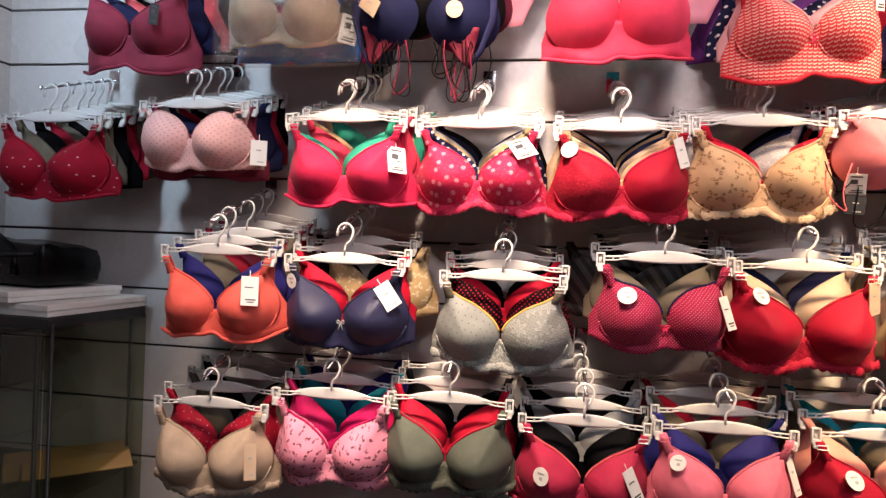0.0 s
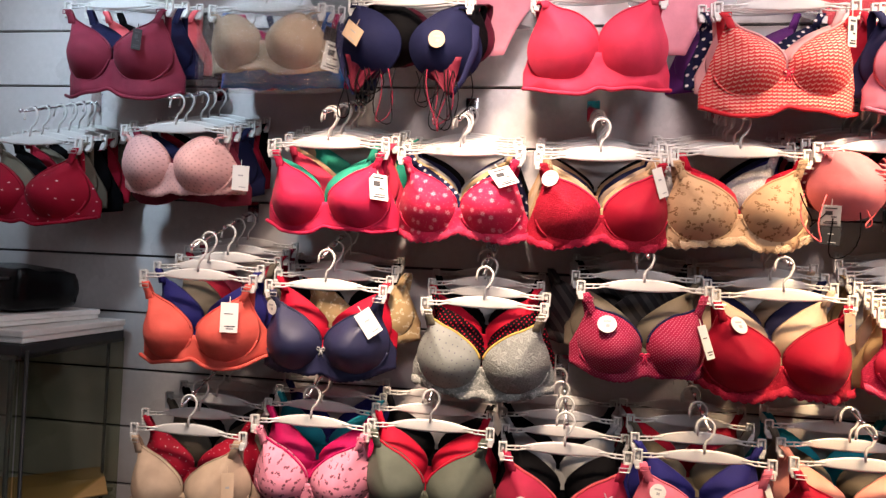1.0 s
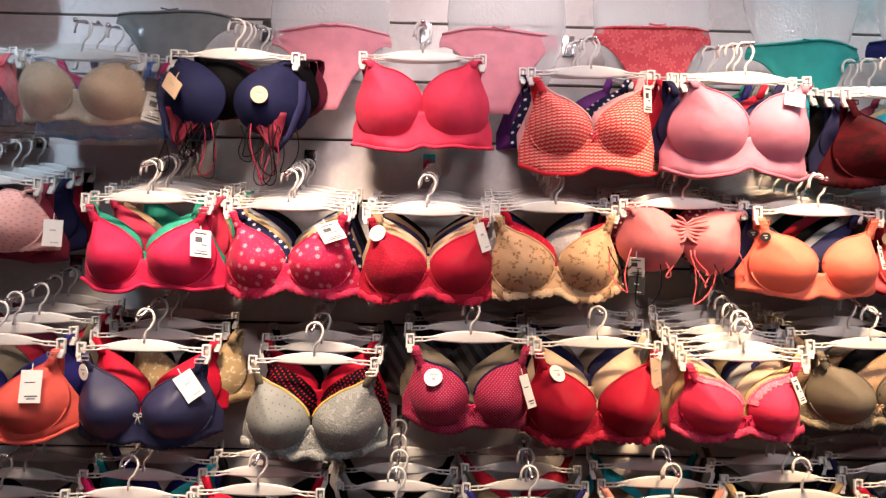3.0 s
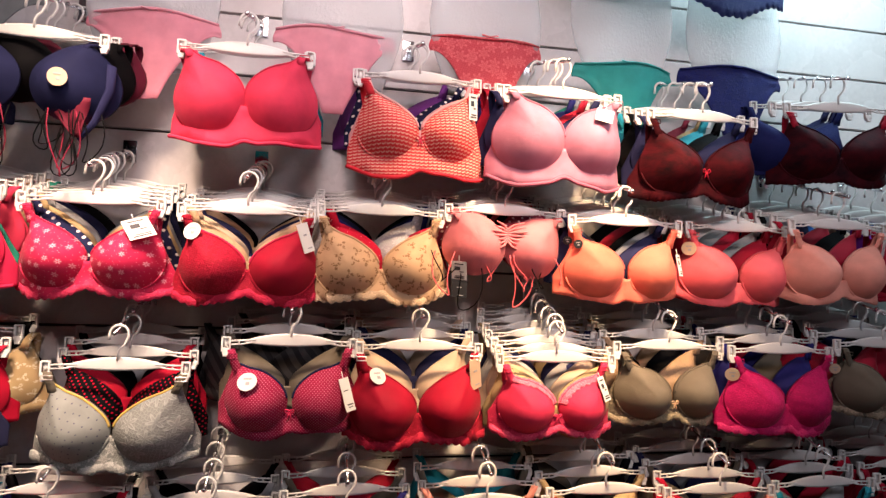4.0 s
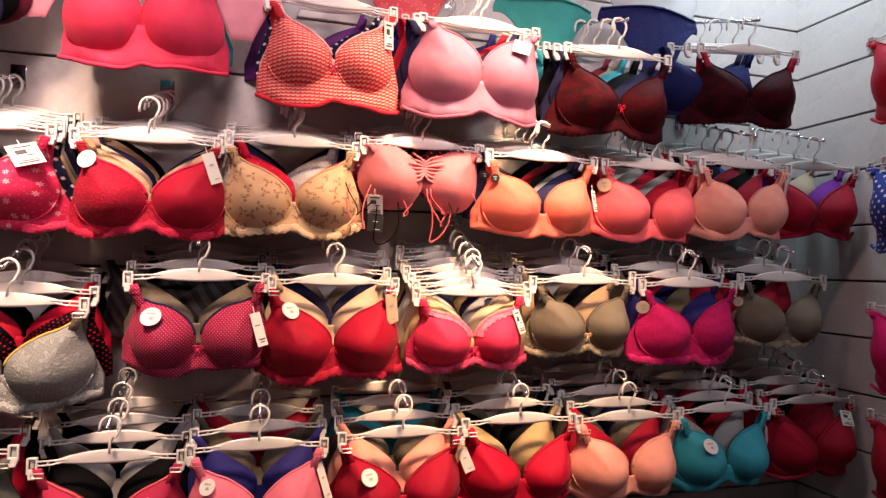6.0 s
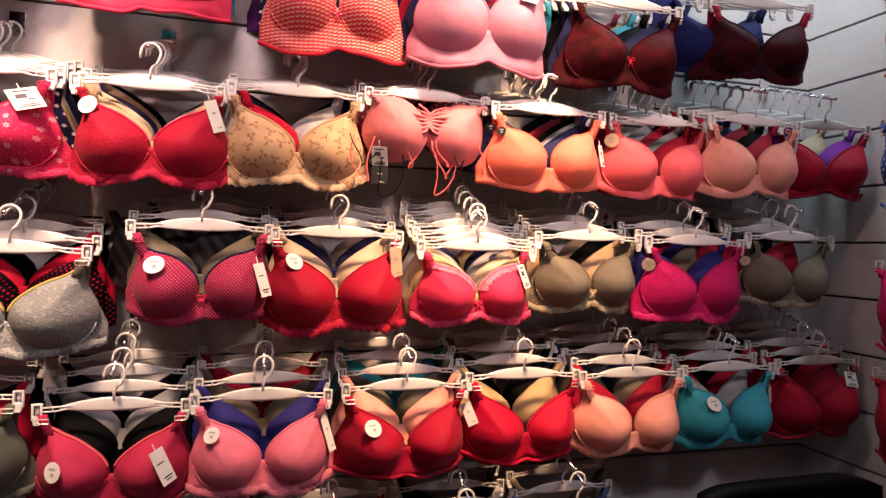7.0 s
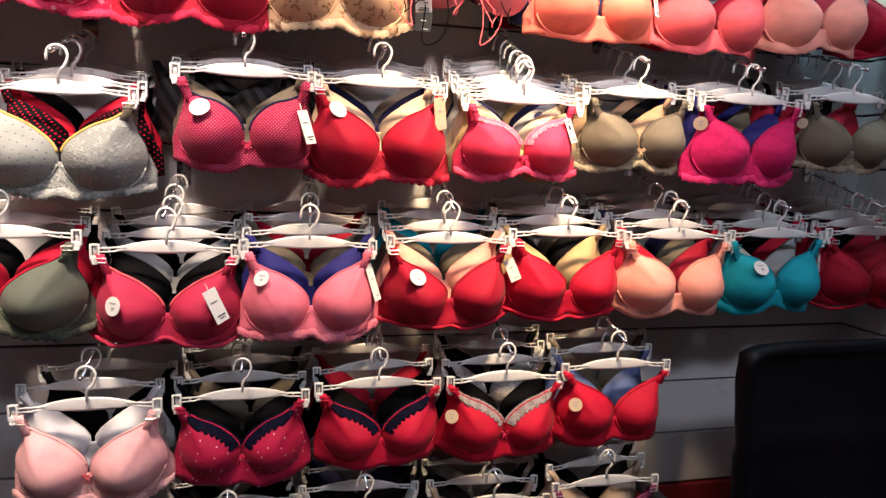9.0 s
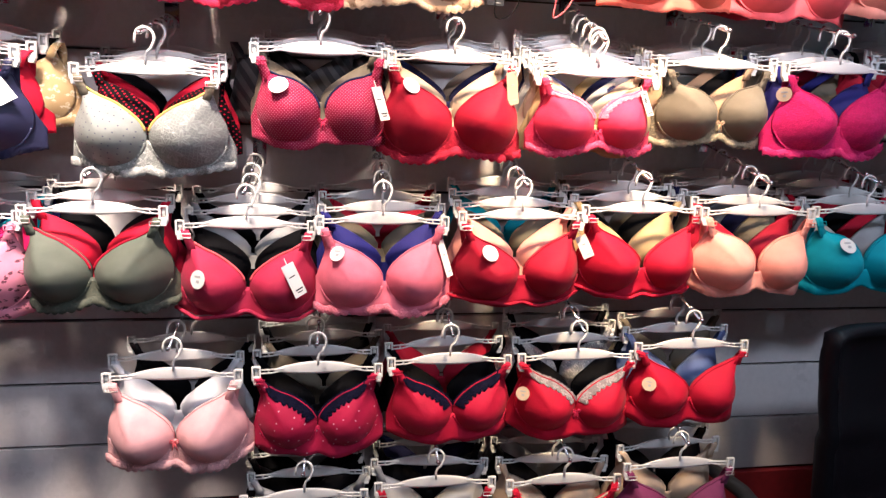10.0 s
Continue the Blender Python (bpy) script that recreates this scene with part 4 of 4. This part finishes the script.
stack(0.097, 0.955, 1.337, 4, "plain", F((0.40, 0.020, 0.06)), "raspberry bra with a round badge and a long tag", [F(BLACK), F(GREY), F(BLACK)], seed=32, trim=F(SALMON),
      tags=[("badge", -0.085, -0.105, 0.036), ("tag", 0.095, -0.105, 0.028, 0.068, -22, M_CARD)])
stack(0.367, 0.940, 1.349, 4, "lace", F(PINK), "pink bra with a badge above blue ones", [F(BLUE), F(TAUPE), F(CRIM)], hem=F(PINK, "lace", (0.8, 0.3, 0.36), 90.0), seed=33,
      tags=[("badge", -0.095, -0.065, 0.032), ("soft", 0.128, -0.085, 0.018, 0.078, -12, M_CARD)])
stack(0.655, 0.930, 1.361, 4, "plain", F(CRIM), "dark red smooth bra with a white badge", [F(PEACH), F(TAUPE), F(TEAL)], seed=34, tags=[("badge", -0.075, -0.075, 0.036)])
stack(0.918, 0.930, 1.377, 4, "plain", F(RED), "bright red smooth bra", [F(YELLOW), F(BLACK), F(TAUPE)], seed=35, tags=[("soft", -0.128, -0.085, 0.024, 0.05, -28, M_CARD)])
stack(1.180, 0.915, 1.375, 5, "moulded", F(PEACH), "peach smooth moulded cup bra", [F(CRIM), F(TAUPE), F(NAVY), F(GREY)], seed=36)
stack(1.455, 0.930, 1.379, 5, "moulded", F(TEAL), "teal smooth bra with a white badge", [F(GREY), F(RED), F(BLACK), F(CRIM)], seed=37, tags=[("badge", -0.075, -0.075, 0.036), ("soft", 0.13, -0.08, 0.022, 0.05, -28, M_CARD)])
stack(1.740, 0.945, 1.385, 5, "plain", F(CRIM), "dark red smooth bra", [F(CRIM), F(RED), F(BLACK), F(CRIM)], seed=38, tags=[("label", 0.09, -0.05, 0.03, 0.04, 8, M_CARD)])

# fifth row
stack(-0.052, 0.950, 1.031, 3, "deep", F(PALE), "pale pink bra with a white lining edge", [F(WHITE), F(BLACK)], hem=F(PALE, "lace", (0.86, 0.5, 0.48), 90.0), seed=39, bow_mat=F(SALMON), band=F(PALE, "lace", (0.86, 0.50, 0.48), 80.0))
stack(0.234, 0.965, 1.031, 4, "long", F((0.40, 0.008, 0.050), "glitter", (0.8, 0.5, 0.55), 38.0), "red bra with navy lace at the neckline", [F(BLACK), F(TAUPE), F(BLACK)], seed=40, lace_top=F((0.003, 0.003, 0.013), "lace", (0.010, 0.008, 0.03), 120.0), lace_wide=0.30)
stack(0.514, 0.955, 1.046, 3, "long", F((0.46, 0.006, 0.035)), "red bra with navy lace at the neckline", [F(BLACK), F(CRIM)], seed=41, lace_top=F((0.003, 0.003, 0.013), "lace", (0.010, 0.008, 0.03), 120.0), lace_wide=0.30)
stack(0.792, 0.930, 1.056, 4, "long", F(RED), "red bra with pale lace and black behind it", [F(BLACK), F(GREY, "lace"), F(BLACK)], seed=42, lace_top=F((0.22, 0.18, 0.18), "lace", (0.5, 0.45, 0.45), 120.0), tags=[("badge", -0.118, -0.085, 0.03, 0.03, 0, M_KRAFT)], bow_mat=F(ROSE))
stack(1.054, 0.925, 1.076, 3, "long", F(RED), "red bra with a badge above blue ones", [F((0.10, 0.14, 0.30)), F(TAUPE)], seed=43, tags=[("badge", -0.105, -0.085, 0.03, 0.03, 0, M_KRAFT)])

# lowest row
stack(0.204, 0.955, 0.752, 4, "plain", F(NAVY), "dark navy bra on the lowest hook", [F(GREY), F(BLACK), F(BLACK)], seed=44)
stack(0.488, 0.955, 0.765, 4, "plain", F(CRIM), "crimson bra on the lowest hook", [F(GREY), F(BLACK), F(NAVY)], seed=45)
stack(0.780, 0.945, 0.760, 4, "lace", F(RED), "red bra with a pale lace edge on the lowest hook", [F(BEIGE), F(BLACK), F(GREY)], seed=46, trim=F(BEIGE))
stack(1.046, 0.925, 0.795, 3, "plain", F((0.18, 0.03, 0.09)), "plum bra with beige trim on the lowest hook", [F(BEIGE), F(BLACK)], seed=47)

# side wall
stack(1.720, 0.640, 2.260, 3, "full", F(RED), "red bra hanging on the side wall", [F(CORAL), F(BLACK)], wall="east", seed=50)
stack(1.720, 0.640, 1.965, 4, "full", F((0.02, 0.05, 0.30), "dots", WHITE, 60.0), "blue dotted bra hanging on the side wall", [F(MAROON), F(NAVY), F(BLACK)], wall="east", seed=51)
stack(1.720, 0.640, 1.640, 4, "full", F(MAGENTA), "magenta bra hanging on the side wall", [F(CRIM), F(BLACK), F(RED)], wall="east", seed=52)
stack(1.720, 0.640, 1.395, 4, "full", F(CRIM), "crimson bra hanging on the side wall", [F(RED), F(BLACK), F(RED)], wall="east", seed=53)

# ---- panties on clear forms, high on the wall ----


def panties(x, z, w, h, material, label, y=1.085, hem=None, side=0.15):
    """Briefs drawn flat over a form: a bulged front with cut-out legs and a waistband."""
    root = empty("panties", pose(x, y, z), label, "panties", "panties high on the wall")
    nx, nz = 96, 10
    front = []
    for v in range(nz + 1):
        row = []
        for i in range(nx + 1):
            u = -1 + 2 * i / nx
            au = abs(u)
            leg = max(0.0, min(1.0, (au - 0.16) / 0.80))
            low = -h * (side + (1 - side) * (1 - leg) ** 1.7) + 0.002 * math.sin(u * 9 + x) - (0.006 * abs(math.sin(u * 26)) if side > 0.5 else 0.0)
            half = w / 2
            zz = low * v / nz + 0.004 * math.cos(u * 3.4 + x * 5) - 0.004
            row.append(Vector((u * half * (1 + 0.05 * math.sin(2.2 * v / nz)), -0.035 * (1 - u * u) + 0.003 * noise.noise((u * 4, v * 0.4, x * 9)), zz)))
        front.append(row)
    bm = bmesh.new()
    sheet(bm, front, 0.003)
    part("front", bm, material, root)
    bm = bmesh.new()
    tube(bm, [(-w / 2 + w * i / 24, -0.036 * (1 - (2 * i / 24 - 1) ** 2) - 0.001, 0.004 * math.cos((2 * i / 24 - 1) * 3.4 + x * 5) - 0.004) for i in range(25)], 0.0035, 6)
    part("waistband", bm, hem or material, root)
    if side > 0.5:
        b3 = bmesh.new()
        tube(b3, [(0, -0.036, 0.002), (0, -0.02, 0.010), (0, WALL_Y - y - 0.001, 0.012)], 0.003, 8)
        part("hook", b3, M_CHROME, root)
    b2 = bmesh.new()
    tube(b2, [(0.02 * s, -0.040, -0.004 + 0.004 * abs(s)) for s in (-1, -0.5, 0, 0.5, 1)], 0.002, 6)
    part("bow", b2, hem or material, root)


def hip_form(x, z, w, h, y=1.085):
    """A clear, hollow plastic hip shape."""
    bm = bmesh.new()
    rings = []
    n = 28
    for v in range(12):
        u = v / 11
        half = w / 2 * (0.84 + 0.20 * math.sin(u * 2.4)) * (1 - 0.9 * max(0.0, u - 0.55) ** 1.4)
        rings.append([bm.verts.new((half * math.cos(a), -0.019 * math.sin(a) * (0.9 + 0.2 * math.sin(u * 2.6)) if math.sin(a) > 0 else -0.02 * math.sin(a), h * (0.5 - u) + 0.004 * math.sin(3 * a + v)))
                      for a in [2 * math.pi * k / n for k in range(n)]])
    for a, b in zip(rings, rings[1:]):
        for k in range(n):
            bm.faces.new((a[k], b[k], b[(k + 1) % n], a[(k + 1) % n]))
    root = empty("display_form", pose(x, y, z), "clear plastic hip form for panties on the wall", "display form", "clear forms")
    ob = part("shell", bm, M_FORM, root)
    ob.visible_shadow = False
    bm = bmesh.new()
    tube(bm, [(0, 0.0, h * 0.48), (0, 0.03, h * 0.50), (0, WALL_Y - y - 0.002, h * 0.50)], 0.003, 8)
    part("hook", bm, M_CHROME, root)


def sheer(material, clear):
    """Thin stretched mesh cloth that lets the wall show through."""
    nt = material.node_tree
    out, b = nt.nodes["Material Output"], nt.nodes["Principled BSDF"]
    mix, tr = nt.nodes.new("ShaderNodeMixShader"), nt.nodes.new("ShaderNodeBsdfTransparent")
    mix.inputs[0].default_value = clear
    nt.links.new(b.outputs[0], mix.inputs[1])
    nt.links.new(tr.outputs[0], mix.inputs[2])
    nt.links.new(mix.outputs[0], out.inputs["Surface"])
    return material


PINKF = sheer(F((0.92, 0.36, 0.45)), 0.30)
for x, z, w, h, c, text in (
        (-0.458, 2.412, 0.27, 0.20, sheer(F((0.24, 0.26, 0.26)), 0.2), "grey panties on a clear form"),
        (-0.090, 2.385, 0.27, 0.20, PINKF, "soft pink panties on a clear form"),
        (0.306, 2.388, 0.27, 0.20, PINKF, "soft pink panties on a clear form"),
        (0.670, 2.405, 0.27, 0.22, sheer(F((0.82, 0.085, 0.11), "lace", (0.88, 0.26, 0.27), 60.0), 0.12), "coral lace panties on a clear form"),
        (1.030, 2.378, 0.26, 0.20, sheer(F((0.015, 0.36, 0.33)), 0.15), "teal panties on a clear form"),
        (1.335, 2.395, 0.29, 0.22, F((0.012, 0.018, 0.15), "lace", (0.010, 0.010, 0.03), 60.0), "blue panties with black lace sides"),
        (-0.935, 2.575, 0.27, 0.20, F((0.22, 0.02, 0.06)), "maroon panties hanging high on the wall"),
        (1.020, 2.752, 0.30, 0.20, F((0.01, 0.28, 0.22)), "green panties hanging high on the wall"),
        (1.292, 2.722, 0.33, 0.215, F((0.012, 0.024, 0.13), "lace", (0.02, 0.035, 0.10), 70.0), "dark blue panties with a lace hem")):
    panties(x, z, w, h, c, text, 1.085 if z < 2.5 else 1.04, side=0.15 if z < 2.5 else 0.72)
for x, z in ((-0.095, 2.44), (0.324, 2.44), (0.67, 2.46), (1.03, 2.52), (1.35, 2.50)):
    hip_form(x, z, 0.275, 0.36)

# clear bag round the beige bra
root = empty("plastic_bag", pose(-0.585, 0.927, 2.255), "crumpled clear plastic bag over the beige bra", "bag")
for name, off, bulge in (("front_film", -0.066, 0.05), ("back_film", 0.016, -0.02)):
    bm = bmesh.new()
    front = [[Vector((-0.15 + 0.33 * i / 24, off + 0.006 * noise.noise((i * 0.5, v * 0.5, 1)) + bulge * abs(i / 12 - 1) ** 3, -0.005 - 0.185 * v / 12)) for i in range(25)] for v in range(13)]
    sheet(bm, front, 0.001)
    ob = part(name, bm, M_CLEAR, root)
    ob.visible_shadow = False

# ---- glass showcase with boxes and a bag ----
CX0, CX1, CY0, CY1, CZ = LEFT_X + 0.01, -1.04, 0.82, WALL_Y - 0.01, 1.485
case = empty("showcase", pose(0, 0, 0), "glass showcase with steel posts beside the display wall", "showcase")
for x, y, r in ((CX1 - 0.03, CY0 + 0.01, 0.005), (CX1 - 0.02, CY1 - 0.03, 0.004), (CX1 + 0.012, CY0 + 0.002, 0.004), (CX0 + 0.02, CY0 + 0.01, 0.011), (CX0 + 0.02, CY1 - 0.03, 0.009)):
    bm = bmesh.new()
    tube(bm, [(x, y, 0), (x, y, CZ)], r, 12)
    part("post", bm, M_STEEL, case)
for z in (0.25, 0.66, 1.08):
    part("shelf", boxed(((CX0 + CX1) / 2, (CY0 + CY1) / 2, z), (CX1 - CX0 - 0.01, CY1 - CY0 - 0.01, 0.008), 0.001), M_GLASS, case, "glass shelf", smooth=False)
# The panel's black lower part stands in for the shade under the top.
part("top_panel_shade", boxed(((CX0 + CX1) / 2, (CY0 + CY1) / 2, CZ - 0.004), (CX1 - CX0, CY1 - CY0, 0.032), 0.002), M_BLACKPL, case, "top panel thickened in black for the shade below it", smooth=False)
for c, s in (((CX1, (CY0 + CY1) / 2, CZ / 2), (0.006, CY1 - CY0, CZ - 0.02)), (((CX0 + CX1) / 2, CY0 - 0.004, CZ / 2), (CX1 - CX0 - 0.01, 0.006, CZ - 0.02))):
    ob = part("glass_pane", boxed(c, s), M_GLASS, case, smooth=False)
    ob.visible_shadow = False


def flat_box(x, y, z, sx, sy, sz, turn, label):
    root = empty("box", pose(x, y, z, 0, 0, turn), label, "box", "flat boxes on the showcase")
    part("tray", boxed((0, 0, sz * 0.42), (sx - 0.006, sy - 0.006, sz * 0.84), 0.002), M_BOX, root, smooth=False)
    part("lid", boxed((0, 0, sz * 0.72), (sx, sy, sz * 0.56), 0.003), M_BOX, root, smooth=False)


flat_box(-1.262, 0.995, CZ + 0.013, 0.46, 0.31, 0.028, -4, "flat white cardboard box on the showcase")
flat_box(-1.300, 0.985, CZ + 0.043, 0.42, 0.30, 0.024, -10, "flat white cardboard box lying on another")


def handbag(x, y, z):
    root = empty("handbag", pose(x, y, z, 0, 0, -8), "shiny black bag lying on flat boxes", "bag")
    bm = bmesh.new()
    box(bm, (0, 0, 0.055), (0.34, 0.17, 0.105), bevel=0.03)
    bmesh.ops.subdivide_edges(bm, edges=bm.edges, cuts=2, use_grid_fill=True)
    for v in bm.verts:
        v.co += Vector((0, 0, 1)) * 0.014 * noise.noise(v.co * 14) * (v.co.z > 0.02) + Vector((noise.noise(v.co * 11 + Vector((3, 0, 0))), noise.noise(v.co * 11), 0)) * 0.01
    part("body", bm, M_GLOSSBAG, root)
    bm = bmesh.new()
    tube(bm, [(-0.15, -0.096, 0.075), (-0.05, -0.10, 0.082), (0.06, -0.098, 0.076), (0.15, -0.092, 0.08)], 0.0035, 6)
    part("zip", bm, M_STEEL, root)
    bm = bmesh.new()
    tube(bm, [(-0.10, -0.02, 0.10), (-0.06, -0.06, 0.128), (0.03, -0.08, 0.118), (0.09, -0.085, 0.085), (0.10, -0.10, 0.03)], 0.008, 8, 0.6)
    part("handle", bm, M_GLOSSBAG, root)


handbag(-1.270, 0.99, CZ + 0.067)
root = empty("carton", pose(-1.165, 1.045, 1.086, 0, 0, 42), "open brown cardboard carton on a glass shelf", "carton")
part("body", boxed((0, 0, 0.022), (0.27, 0.10, 0.042), 0.003), M_CARTON, root, smooth=False)
part("flap", boxed((0.02, -0.075, 0.052), (0.23, 0.07, 0.004), 0.001, pose(0, 0, 0, 14)), M_CARTON, root, smooth=False)

# ---- black leather office chair ----


def office_chair(x, y, turn):
    root = empty("office_chair", pose(x, y, 0, 0, 0, turn), "black leather office chair before the side wall", "chair")
    bm = bmesh.new()
    front = []
    for v in range(25):
        row = []
        for i in range(25):
            u, w = -1 + i / 12, v / 24
            half = 0.235 * (1 - 0.10 * (1 - w)) * (1 - 0.04 * max(0, w - 0.9) * 10 * 0.5)
            sx = math.copysign(abs(u) ** 0.9, u) * half
            edge = (1 - u ** 8) * (1 - (2 * w - 1) ** 10)
            crease = 0.012 * math.exp(-((w - 0.32) / 0.03) ** 2) + 0.012 * math.exp(-((w - 0.64) / 0.03) ** 2)
            row.append(Vector((sx, -0.055 * edge + crease - 0.03 * (w - 0.5) ** 2 + 0.004 * noise.noise((u * 3, w * 5, 2)), 0.52 + 0.63 * w - 0.020 * abs(u) ** 5 * (w > 0.8))))
        front.append(row)
    sheet(bm, front, 0.05)
    part("backrest", bm, M_LEATHER, root)
    part("seat", boxed((0, -0.24, 0.46), (0.48, 0.46, 0.10), 0.035), M_LEATHER, root)
    for s in (-1, 1):
        bm = bmesh.new()
        tube(bm, [(s * 0.25, -0.02, 0.50), (s * 0.27, -0.02, 0.66), (s * 0.27, -0.16, 0.69), (s * 0.27, -0.34, 0.68), (s * 0.25, -0.36, 0.48)], 0.020, 8)
        part("armrest", bm, M_BLACKPL, root)
    bm = bmesh.new()
    tube(bm, [(0, -0.22, 0.10), (0, -0.22, 0.42)], 0.028, 12)
    part("column", bm, M_BLACKPL, root)
    for k in range(5):
        a = 2 * math.pi * k / 5 + 0.3
        bm = bmesh.new()
        tube(bm, [(0, -0.22, 0.12), (0.27 * math.cos(a), -0.22 + 0.27 * math.sin(a), 0.075)], [0.026, 0.016], 8)
        leg = part("leg", bm, M_BLACKPL, root)
        bm = bmesh.new()
        tube(bm, [(0.27 * math.cos(a) - 0.02, -0.22 + 0.27 * math.sin(a), 0.03), (0.27 * math.cos(a) + 0.02, -0.22 + 0.27 * math.sin(a), 0.03)], 0.03, 12)
        part("caster", bm, M_BLACKPL, leg)


office_chair(1.508, 0.80, 180)
